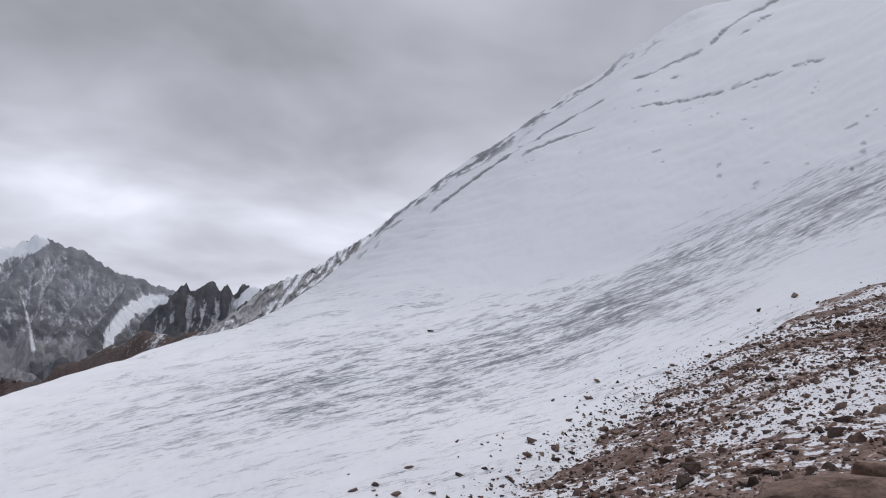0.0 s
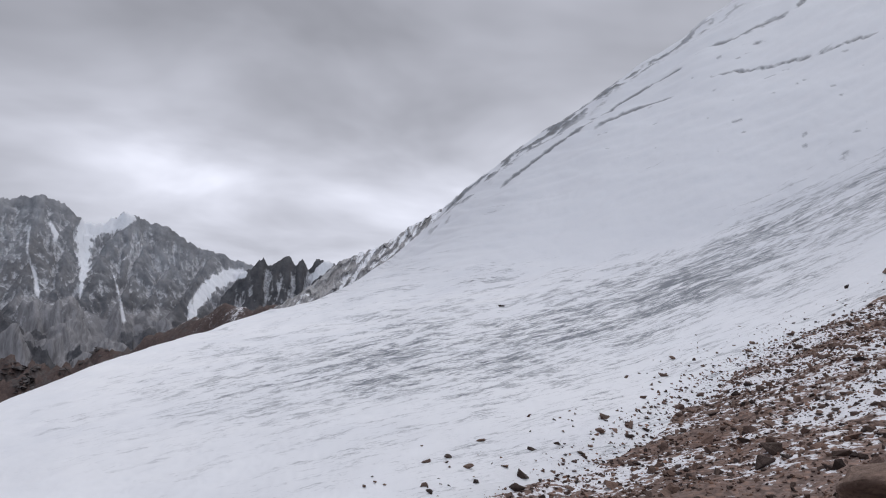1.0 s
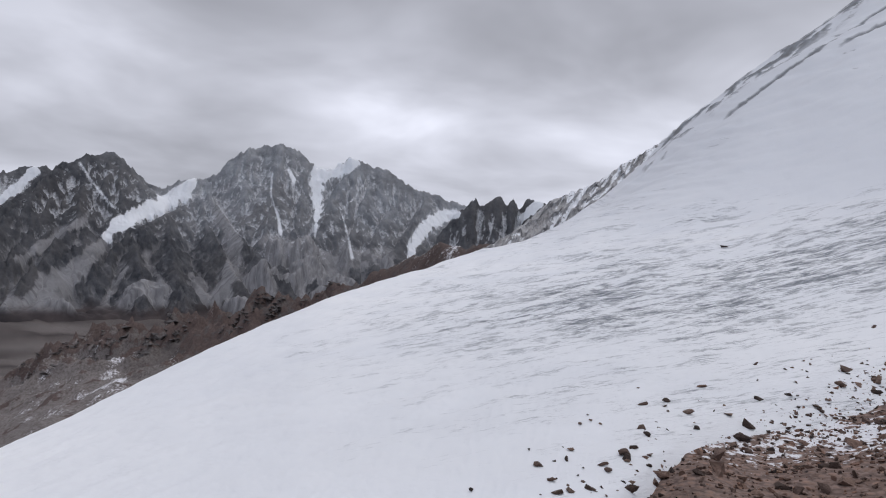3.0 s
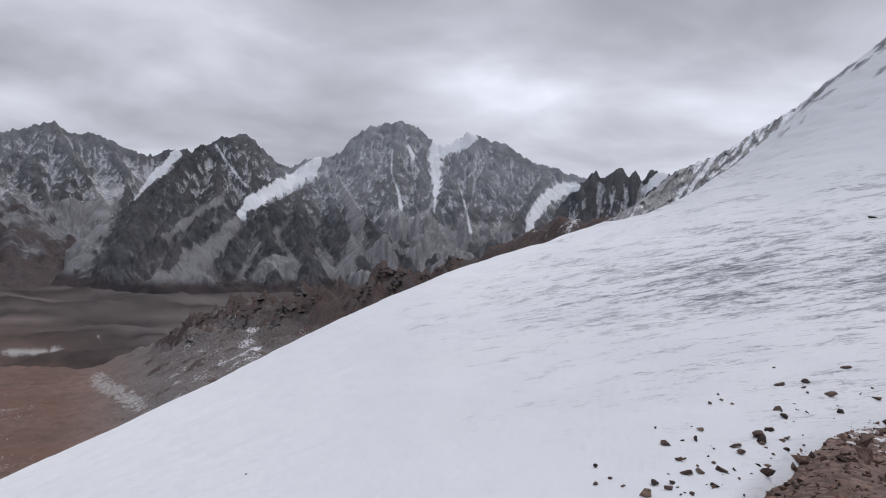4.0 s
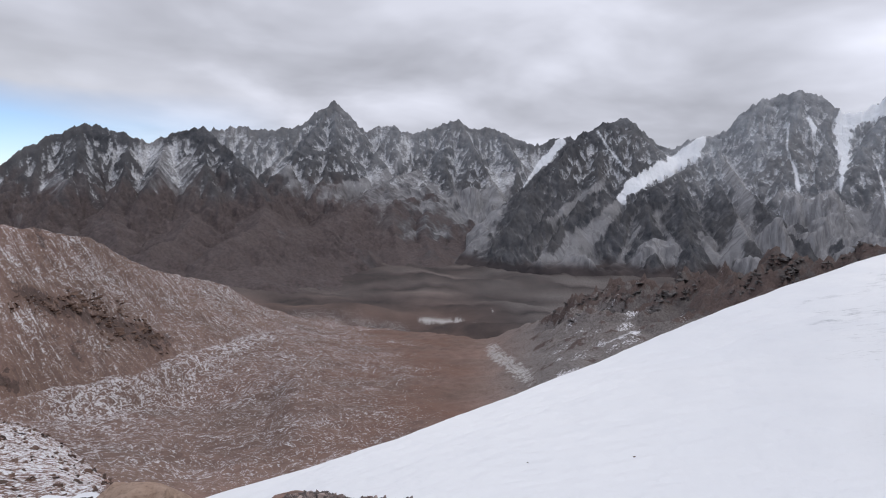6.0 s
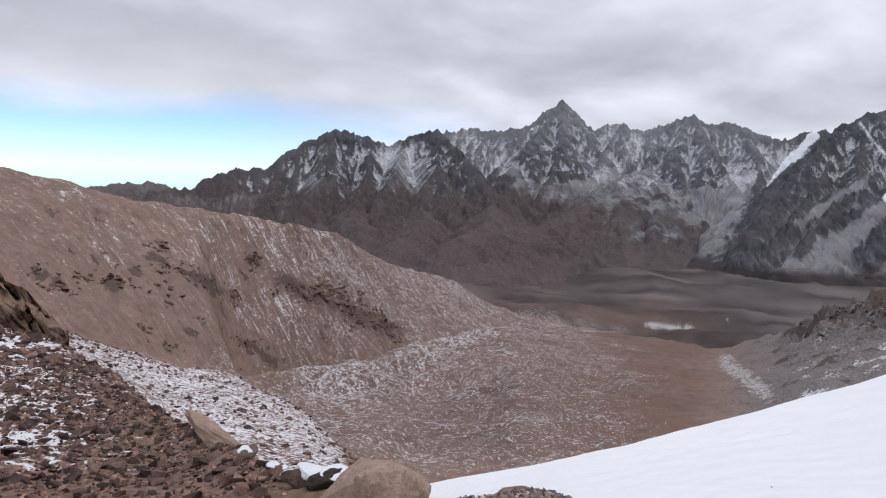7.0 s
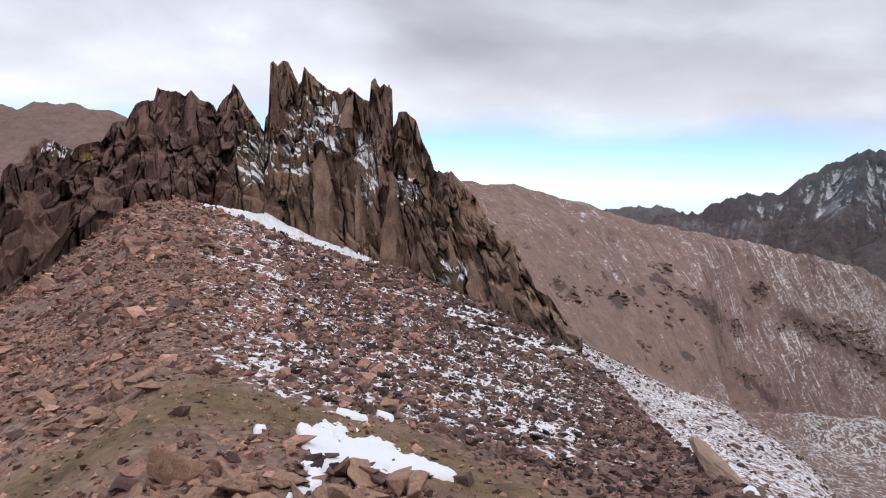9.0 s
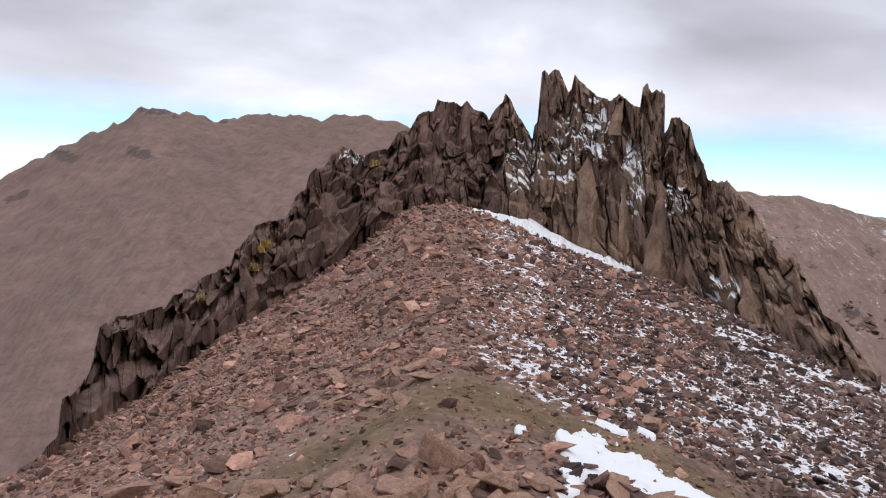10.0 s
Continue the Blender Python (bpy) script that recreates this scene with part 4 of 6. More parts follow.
def mountain_field(deg, r):
    """The far range over bearings and distances: heights, how far each place lies out on the scree, and its place on its own rib."""
    az = np.radians(deg)
    x, y = -r * np.sin(az), r * np.cos(az)
    z = np.full(r.shape, FLOOR - 2000.0)
    crest_gap, scree, earth = np.full(r.shape, 900.0), np.zeros(r.shape), np.zeros(r.shape)
    rib_s, rib_d = np.zeros(r.shape), np.zeros(r.shape)
    warp = fbm(x / 240, y / 240, 4, 101)
    fray = 12 * fbm(x / 60, y / 60, 3, 102)

    def lay(cols, here, **fields):
        win = here > z[:, cols]
        for field, value in fields.items():
            store = {"crest": crest_gap, "scree": scree, "earth": earth, "s": rib_s, "d": rib_d}[field][:, cols]
            store[win] = np.broadcast_to(value, here.shape)[win]
        z[:, cols] = np.maximum(z[:, cols], here)

    def window(lo, hi):
        return slice(int(np.searchsorted(deg[0], lo)), max(int(np.searchsorted(deg[0], hi)), int(np.searchsorted(deg[0], lo)) + 1))

    for k, (line, dist, steep, level, easy) in enumerate(CREST_LINES):
        pts = sorted(line)
        c = window(pts[0][0], pts[-1][0])
        q, rc, w = deg[:, c], r[:, c], warp[:, c]
        crest_r = dist + 70 * fbm(q / 3.0, 0 * q, 3, 103)
        e = np.interp(q, [p[0] for p in pts], [p[1] for p in pts])
        jag = (ridged(q * 0.8, 0 * q + dist, 3, 105) - 0.45) * 0.20 + fbm(q * 1.3, 0 * q + dist, 5, 106, 0.6) * 0.30
        gap = crest_r - rc
        keep = np.exp(-np.abs(gap) / 45.0)
        top = EYE + crest_r * np.tan(np.radians(e + jag * keep))
        d = np.maximum(gap, 0) * (1 + 0.25 * w)
        cliff = steep * d
        apron = np.maximum(top - level, 20) * (1 - easy / steep) * (1 + 0.4 * w) + easy * d + fray[:, c]
        here = top - np.where(gap > 0, np.minimum(cliff, np.maximum(apron, 0.45 * cliff)), -0.9 * gap)
        lay(c, here, crest=np.abs(gap), scree=np.clip((cliff - apron) / 60, -1, 1), earth=0.0, s=q * 61 + 3000 * k, d=d)
    for n, spur in enumerate(ROCK_SPURS + EARTH_SPURS):
        soft = n >= len(ROCK_SPURS)
        run = 0.0
        for (a0, e0, r0), (a1, e1, r1) in zip(spur, spur[1:]):
            c = window(min(a0, a1) - 9, max(a0, a1) + 9)
            xc, yc, w = x[:, c], y[:, c], warp[:, c]
            p0, p1 = place(a0, e0, r0), place(a1, e1, r1)
            dx, dy = p1.x - p0.x, p1.y - p0.y
            span = math.hypot(dx, dy)
            t = np.clip(((xc - p0.x) * dx + (yc - p0.y) * dy) / span ** 2, 0, 1)
            away = np.hypot(xc - p0.x - t * dx, yc - p0.y - t * dy)
            knobs = np.arange(0, 1.01, 0.05)
            top = p0.z + t * (p1.z - p0.z) + np.interp(t, knobs, 16 * fbm((run + knobs * span) / 80, 0 * knobs + n * 7.7, 4, 107)) - 4
            if soft:
                lay(c, top - 0.46 * away * (1 + 0.35 * w), scree=0.0, earth=1.0, s=run + t * span + 500 * n, d=away)
            else:
                cliff = 0.95 * away * (1 + 0.25 * w)
                apron = np.clip(0.50 * (top - FLOOR), 40, 230) * (1 + 0.5 * w) + 0.46 * away + fray[:, c]
                lay(c, top - np.minimum(cliff, np.maximum(apron, 0.4 * cliff)), scree=np.clip((cliff - apron) / 45, -1, 1), earth=0.0, s=run + t * span + 500 * n, d=away)
            run += span
    h = (z - FLOOR) / 30.0
    z = FLOOR - 10 - 22 * np.exp(-np.clip(h, 0, 50) / 1.5) + 30.0 * np.logaddexp(np.clip(h, -40, 90), 0.0)
    return z, x, y, crest_gap, scree, earth, rib_s, rib_d


def blur(z, n):
    """A box blur of half width n, both ways, twice."""
    for _ in range(2):
        for axis in (0, 1):
            p = np.pad(z, [(n + 1, n) if k == axis else (0, 0) for k in (0, 1)], mode="edge")
            c = np.cumsum(p, axis)
            m = z.shape[axis]
            z = (np.take(c, np.arange(2 * n + 1, 2 * n + 1 + m), axis) - np.take(c, np.arange(0, m), axis)) / (2 * n + 1)
    return z


def runoff(z):
    """How many cells drain through each cell, by the steepest way down."""
    rows, cols = z.shape
    p = np.pad(z, 1, constant_values=1e9)
    best, to = np.zeros_like(z), np.tile(np.arange(rows * cols).reshape(rows, cols), 1)
    own = to.copy()
    for di in (-1, 0, 1):
        for dj in (-1, 0, 1):
            if di or dj:
                fall = (z - p[1 + di:1 + di + rows, 1 + dj:1 + dj + cols]) / math.hypot(di * 1.1, dj)
                better = fall > best
                best = np.where(better, fall, best)
                to = np.where(better, own + di * cols + dj, to)
    area = [1.0] * (rows * cols)
    target = to.reshape(-1).tolist()
    for i in np.argsort(-z, axis=None).tolist():
        k = target[i]
        if k != i:
            area[k] += area[i]
    return np.array(area).reshape(rows, cols)


# broad snow fields and couloirs on the faces: bearing, height angle, half width
COULOIRS = [
    [(41.4, 3.67, 0.25), (42.1, 2.65, 0.6), (43.6, 1.6, 0.6), (45.1, 0.67, 0.55), (46.6, -0.27, 0.5), (47.0, -0.91, 0.35), (46.7, -1.62, 0.12)],
    [(29.6, 5.95, 0.45), (30.7, 5.35, 0.5), (32.2, 4.93, 0.55), (32.2, 3.49, 0.5), (32.0, 2.24, 0.32), (32.1, 0.56, 0.15), (32.1, -0.07, 0.08)],
    [(21.2, 2.61, 0.4), (22.2, 2.41, 0.5), (23.2, 1.62, 0.5), (24.0, 0.42, 0.45), (24.5, -0.79, 0.25)],
    [(23.9, 1.6, 0.12), (24.6, 0.2, 0.16), (24.7, -1.2, 0.1)],
    [(35.7, 4.7, 0.1), (35.7, 3.01, 0.1), (35.0, 1.32, 0.16), (34.8, 0.26, 0.2)],
    [(30.1, 1.87, 0.07), (29.5, 0.23, 0.1), (29.1, -1.41, 0.18)],
    [(51.9, 3.12, 0.3), (52.7, 2.12, 0.3), (53.6, 1.19, 0.22), (54.7, -0.41, 0.1)],
    [(49.1, 4.0, 0.12), (48.0, 2.49, 0.12), (47.1, 1.4, 0.14), (46.4, 0.89, 0.12)],
    [(34.5, 5.13, 0.15), (34.0, 4.3, 0.2), (34.2, 3.67, 0.1)],
    [(28.4, 4.74, 0.08), (29.4, 3.11, 0.1), (30.0, 2.49, 0.05)],
    [(14.5, 3.85, 0.3), (15.3, 3.17, 0.3), (15.9, 2.49, 0.2)],
    [(61.2, 2.34, 0.1), (60.3, 2.94, 0.08)],
    [(72.1, 3.53, 0.1), (71.5, 3.81, 0.1)],
]

# tracks of loose stone down the faces: bearing, height angle, half width
TRACKS = [
    [(47.0, -0.91, 0.35), (48.6, -2.91, 0.7), (50.2, -4.64, 1.0), (52.0, -6.64, 1.3)],
    [(56.1, 0.22, 0.6), (57.1, -1.61, 1.2), (58.4, -3.22, 1.7), (59.7, -5.05, 2.0), (60.6, -6.41, 2.0)],
    [(48.5, 0.38, 0.25), (50.6, -1.4, 0.3), (52.6, -3.09, 0.25)],
    [(39.7, 1.62, 0.4), (38.0, -0.94, 0.6), (38.3, -3.58, 0.7), (39.3, -5.61, 0.5)],
    [(35.8, -0.42, 0.6), (33.1, -0.96, 0.7), (29.9, -1.87, 0.7), (26.5, -0.89, 0.7)],
    [(44.5, -2.08, 0.15), (43.1, -4.25, 0.2), (43.2, -6.05, 0.25)],
    [(45.6, -3.02, 0.12), (46.8, -5.32, 0.2), (47.0, -6.45, 0.3)],
    [(33.3, -3.32, 0.4), (30.2, -2.72, 0.4)],
    [(72.9, -0.98, 0.6), (70.1, -1.33, 0.7), (67.2, -0.59, 0.7), (65.1, 0.79, 0.4)],
]
# snow-dusted slopes between the walls: bearing, height angle, spread each way
DUSTED = [(83.1, 1.43, 1.6, 1.4), (81.6, 0.15, 1.4, 1.3), (77.3, 2.94, 0.9, 0.7), (71.7, -0.95, 2.0, 0.5), (64.2, 2.13, 0.7, 1.2), (56.7, -0.25, 1.0, 1.6), (54.3, 1.62, 0.9, 1.0), (60.9, -1.28, 1.2, 0.6), (66.0, 3.56, 0.7, 0.5), (74.1, 0.86, 1.0, 0.8), (81.8, 0.28, 2.0, 1.8), (89.4, -1.17, 1.0, 0.8), (73.6, 0.39, 1.2, 0.6)]


def mountains():
    deg = np.arange(6, 112.01, 0.085)
    rad = np.concatenate([np.linspace(1620, 2500, 80, endpoint=False), np.linspace(2500, 4420, 290)])
    d, r = np.meshgrid(deg, rad)
    z, x, y, crest_gap, scree, earth, rib_s, rib_d = mountain_field(d, r)
    rise = np.clip((z - FLOOR) / 700, 0, 1.3)
    bluff = earth * smooth01(0.10, 0.42, rise + 0.35 * fbm(x / 170, y / 170, 5, 115, 0.6))
    earth = earth - bluff
    rock = (1 - smooth01(-0.25, 0.35, scree)) * (1 - earth - 0.45 * bluff) * smooth01(0.02, 0.06, rise)
    el = np.degrees(np.arctan2(z - EYE, r))
    ragged = fbm(x / 60, y / 60, 3, 118)
    loose, dusted = np.zeros(z.shape), np.zeros(z.shape)
    for line in TRACKS:
        for (a0, e0, w0), (a1, e1, w1) in zip(line, line[1:]):
            t = np.clip(((d - a0) * (a1 - a0) + (el - e0) * (e1 - e0)) / ((a1 - a0) ** 2 + (e1 - e0) ** 2), 0, 1)
            away = np.hypot(d - a0 - t * (a1 - a0), el - e0 - t * (e1 - e0)) / (w0 + t * (w1 - w0))
            loose = np.maximum(loose, smooth01(1.15, 0.75, away + 0.7 * ragged))
    for a0, e0, wa, we in DUSTED:
        dusted = np.maximum(dusted, smooth01(1.3, 0.6, np.hypot((d - a0) / wa, (el - e0) / we) + 0.9 * ragged))
    rock = rock * (1 - 0.9 * loose) * (1 - 0.75 * dusted)
    calm = smooth01(8, 90, crest_gap)
    wx, wy = x + 40 * fbm(x / 200, y / 200, 3, 111), y + 40 * fbm(x / 200, y / 200, 3, 112)
    # ribs and chimneys in the bare rock, fans and rills on the slopes below
    flute = ridged((rib_s + 30 * fbm(x / 120, y / 120, 2, 114)) / 62, rib_d / 230, 4, 113, 0.6) - 0.45
    crag = ridged(wx / 70, wy / 70, 4, 117, 0.6) - 0.45
    z = z + (flute * 34 + crag * 30) * blur(rock, 2) * calm
    z = z + (ridged(wx / 30, wy / 30, 3, 119) - 0.45) * 13 * rock * (0.25 + 0.75 * calm)
    z = z + ((ridged((rib_s + 40 * fbm(x / 160, y / 160, 3, 116)) / 95, rib_d / 260, 4, 121, 0.6) - 0.45) * 48 * smooth01(10, 120, rib_d) + fbm(x / 120, y / 120, 4, 131) * 16) * earth * smooth01(0.03, 0.12, rise)
    z = z + (ridged(rib_s / 40, rib_d / 400, 3, 127) - 0.5) * 5 * (1 - rock) * (1 - earth) * smooth01(0.04, 0.15, rise)
    # running water and stonefall cut the gullies
    for cut in (2.2, 1.8, 1.4):
        flow = np.log2(1 + runoff(z) / 5.0)
        z = z - cut * blur(flow, 1) * smooth01(0.03, 0.10, rise) * (0.5 + 0.5 * rock + 0.6 * earth) * smooth01(5, 60, crest_gap)
    gully = smooth01(1.6, 3.8, blur(np.log2(1 + runoff(z) / 5.0), 1))
    z = z + 11 * smooth01(0.45, 0.95, rise)
    hollow1, hollow2 = (blur(z, 1) - z) / 3.0, (blur(z, 5) - z) / 9.0
    patchy, wide, speck = fbm(x / 90, y / 90, 4, 121), fbm(x / 500, y / 500, 3, 122), fbm(x / 32, y / 32, 4, 123)
    slope = blur(np.hypot(np.gradient(z, axis=0) / np.gradient(r, axis=0), np.gradient(z, axis=1) / (r * np.gradient(np.radians(d), axis=1))), 1)
    bare = np.clip(rock * smooth01(0.55, 0.95, slope + 0.3 * rock) - 0.45 * np.clip(hollow2, -0.3, 1.2) + 0.25 * patchy, 0, 1) * smooth01(0, 0.3, rock)
    talus = (1 - bare) * (1 - earth) + 0.35 * earth * gully
    high = smooth01(0.30, 0.62, rise + 0.10 * patchy + 0.08 * wide)
    snow = 0.22 + 0.10 * np.clip(hollow1, -1.5, 2) + 0.16 * np.clip(hollow2, -1, 1.5) + 0.25 * patchy + 0.16 * wide
    snow = snow + 0.12 * (1 - bare) * (1 - earth) - 0.03 * earth + 0.16 * dusted
    snow = np.minimum(snow * (0.12 + 0.88 * high), 0.52)
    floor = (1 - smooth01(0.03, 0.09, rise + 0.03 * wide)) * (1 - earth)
    red = np.maximum(earth, smooth01(60, 70, d + 5 * wide) * (1 - smooth01(0.30, 0.55, rise + 0.14 * patchy))) * (1 - 0.45 * gully)
    talus = talus * (1 - 0.8 * red)
    el = np.degrees(np.arctan2(z - EYE, r))
    ice_bed = np.zeros(z.shape)
    for line in COULOIRS:
        for (a0, e0, w0), (a1, e1, w1) in zip(line, line[1:]):
            if w0 > 0.24:
                t = np.clip(((d - a0) * (a1 - a0) + (el - e0) * (e1 - e0)) / ((a1 - a0) ** 2 + (e1 - e0) ** 2), 0, 1)
                ice_bed = np.maximum(ice_bed, smooth01(1.5, 0.9, np.hypot(d - a0 - t * (a1 - a0), el - e0 - t * (e1 - e0)) / (w0 + t * (w1 - w0))) * smooth01(15, 60, crest_gap))
    z = z * (1 - ice_bed) + blur(z, 6) * ice_bed
    el = np.degrees(np.arctan2(z - EYE, r))
    for line in COULOIRS:
        for (a0, e0, w0), (a1, e1, w1) in zip(line, line[1:]):
            t = np.clip(((d - a0) * (a1 - a0) + (el - e0) * (e1 - e0)) / ((a1 - a0) ** 2 + (e1 - e0) ** 2), 0, 1)
            away = np.hypot(d - a0 - t * (a1 - a0), el - e0 - t * (e1 - e0)) + 0.75 * w0 * speck + 0.4 * w0 * patchy
            w = w0 + t * (w1 - w0)
            solid = smooth01(0.12, 0.3, w)
            snow = np.maximum(snow, (0.26 + 0.38 * solid) + (0.6 + 2.4 * solid) * (1 - away / w) + (1 - solid) * 0.7 * speck)
    xyz = np.stack([x, y, z], -1)
    # pale paints haze on the farther massif and range, growing with distance
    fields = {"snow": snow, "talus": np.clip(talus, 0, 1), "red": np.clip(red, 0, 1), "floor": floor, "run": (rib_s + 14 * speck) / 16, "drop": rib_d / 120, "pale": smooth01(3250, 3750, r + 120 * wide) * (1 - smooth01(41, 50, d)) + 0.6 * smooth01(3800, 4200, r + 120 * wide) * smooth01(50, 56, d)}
    for lo, hi, label in ((6, 22.05, "row of dark rock needles beside a snow col"),
                          (22.05, 42.0, "great dark rock massif with a snow couloir and grey summit"),
                          (42.0, 54.0, "dark rock buttress with a white hanging glacier"),
                          (54.0, 79.5, "long grey range with a pyramid peak, snow in its gullies"),
                          (79.5, 112.1, "dark jagged rock ridge streaked with snow")):
        j0, j1 = np.searchsorted(deg, lo - 1e-6), np.searchsorted(deg, hi - 1e-6) + 1
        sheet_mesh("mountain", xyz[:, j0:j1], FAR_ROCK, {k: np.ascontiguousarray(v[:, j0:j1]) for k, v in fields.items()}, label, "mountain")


mountains()
# ---- helpers for loose rock ----
def surface_z(x, y):
    """Top of the ground or of the snow, whichever is higher."""
    z = ground_z(x, y)
    az = math.degrees(math.atan2(-x, y))
    if GLACIER["az"][0] < az < GLACIER["az"][-1]:
        j = int(np.searchsorted(GLACIER["az"], az)) - 1
        r = math.hypot(x, y)
        col = GLACIER["r"][:, j]
        if col[0] < r < col[-1]:
            z = max(z, float(np.interp(r, col, GLACIER["z"][:, j])))
    return z


def on_ground(az, el, start=1.6, stop=90.0):
    """Where the line of sight at that bearing and height angle first meets the ground or the snow."""
    r = start
    while r < stop:
        p = place(az, el, r)
        if surface_z(p.x, p.y) >= p.z:
            break
        r *= 1.012
    p = place(az, el, r)
    return Vector((p.x, p.y, surface_z(p.x, p.y))), r


def part(name, bm, mat, parent, label="", smooth=False):
    me = bpy.data.meshes.new(name)
    bm.to_mesh(me)
    bm.free()
    me.materials.append(mat)
    me.polygons.foreach_set("use_smooth", np.full(len(me.polygons), smooth))
    ob = new(name, me)
    ob.parent = parent
    if label:
        ob["label"] = label
    return ob


def stone_bm(rng, points=13, flat=0.6):
    """An angular stone: the hull of a few points, about one metre long."""
    bm = bmesh.new()
    for _ in range(points):
        v = Vector((rng.gauss(0, 1), rng.gauss(0, 1), rng.gauss(0, 1))).normalized()
        k = max(abs(v.x), abs(v.y), abs(v.z)) ** 0.55
        bm.verts.new((v.x / k * 0.5, v.y / k * 0.38, v.z / k * 0.5 * flat))
    hull = bmesh.ops.convex_hull(bm, input=bm.verts)
    spare = [e for e in hull["geom_interior"] + hull["geom_unused"] if isinstance(e, bmesh.types.BMVert)]
    bmesh.ops.delete(bm, geom=list(set(spare)), context="VERTS")
    return bm


def boulder_mesh(name, seed, mat, flat=0.7, points=16, worn=0.05):
    """A larger block with worn edges and broken faces."""
    rng = random.Random(seed)
    bm = stone_bm(rng, points, flat)
    bmesh.ops.triangulate(bm, faces=bm.faces)
    for _ in range(3):
        bmesh.ops.subdivide_edges(bm, edges=list(bm.edges), cuts=1, use_grid_fill=True)
        bmesh.ops.smooth_vert(bm, verts=list(bm.verts), factor=worn * 4, use_axis_x=True, use_axis_y=True, use_axis_z=True)
    bm.normal_update()
    for v in bm.verts:
        q = v.co + Vector((seed * 3.7, 0, 0))
        chip = max(noise.fractal(q * 2.6, 0.9, 2.1, 3), -0.2)
        v.co += v.normal * (chip * 0.045 + noise.noise(q * 9) * 0.016 + noise.noise(q * 23) * 0.009)
    me = bpy.data.meshes.new(name)
    bm.to_mesh(me)
    bm.free()
    me.materials.append(mat)
    me.polygons.foreach_set("use_smooth", np.full(len(me.polygons), True))
    me.set_sharp_from_angle(angle=radians(24))
    return me


def block_mesh(name, seed, mat, flat=0.6):
    """An angular block with chipped edges and slightly uneven flat faces."""
    rng = random.Random(seed)
    bm = stone_bm(rng, rng.choice((9, 10, 12)), flat)
    bmesh.ops.bevel(bm, geom=list(bm.edges), offset=0.022, segments=1, affect="EDGES", profile=0.6)
    bmesh.ops.triangulate(bm, faces=bm.faces)
    bmesh.ops.subdivide_edges(bm, edges=[e for e in bm.edges if e.calc_length() > 0.16], cuts=1)
    bmesh.ops.triangulate(bm, faces=bm.faces)
    for v in bm.verts:
        v.co *= 1 + 0.05 * noise.noise(v.co * 7 + Vector((seed * 1.3, 0, 0)))
    me = bpy.data.meshes.new(name)
    bm.to_mesh(me)
    bm.free()
    me.materials.append(mat)
    return me


SHAPES = []
for k in range(14):
    rng = random.Random(900 + k)
    bm = stone_bm(rng, 8, 0.40 + 0.4 * rng.random())
    bmesh.ops.triangulate(bm, faces=bm.faces)
    bm.verts.ensure_lookup_table()
    SHAPES.append((np.array([v.co[:] for v in bm.verts]), np.array([[v.index for v in f.verts] for f in bm.faces])))
    bm.free()
STONE_MESHES = {}
for mat in (STONE, GREY_STONE, MORAINE_STONE):
    for k, (co, tri) in enumerate(SHAPES):
        me = bpy.data.meshes.new("stone")
        me.from_pydata(co.tolist(), [], tri.tolist())
        me.materials.append(mat)
        STONE_MESHES[mat.name, k] = me


def strewn(count, az_range, r_range, sizes, seed, keep):
    """Stones strewn over a sector: shape, place, turn and size of each."""
    rng = random.Random(seed)
    out = []
    while len(out) < count:
        az = rng.uniform(*az_range)
        r = math.sqrt(rng.uniform(r_range[0] ** 2, r_range[1] ** 2))
        if rng.random() > keep(az, r):
            continue
        a = radians(az)
        x, y = -r * math.sin(a), r * math.cos(a)
        size = min(sizes[0] * math.exp(rng.gauss(0, 0.65)), sizes[1])
        m = pose(x, y, surface_z(x, y) + size * 0.06, rng.gauss(0, 16), rng.gauss(0, 16), rng.uniform(0, 360))
        m = m @ Matrix.Diagonal((size, size * rng.uniform(0.7, 1.2), size * rng.uniform(0.6, 1.15), 1))
        out.append((rng.randrange(len(SHAPES)), m, r))
    return out


def stone_field(name, stones, mat, label):
    """Many stones as one mesh."""
    vs, fs, base = [], [], 0
    for k, m, _ in stones:
        co, tri = SHAPES[k]
        q = np.array(m)
        vs.append(co @ q[:3, :3].T + q[:3, 3])
        fs.append(tri + base)
        base += len(co)
    vs, fs = np.concatenate(vs), np.concatenate(fs)
    me = bpy.data.meshes.new(name)
    me.vertices.add(len(vs))
    me.vertices.foreach_set("co", vs.reshape(-1).astype(np.float32))
    fill_faces(me, fs, False)
    me.materials.append(mat)
    tagged(new(name, me), label, "scree", "", "stuff")


def single_stones(stones, mat, label, group):
    for k, m, _ in stones:
        ob = tagged(new("stone", STONE_MESHES[mat.name, k]), label, "stone", group)
        ob.matrix_basis = m


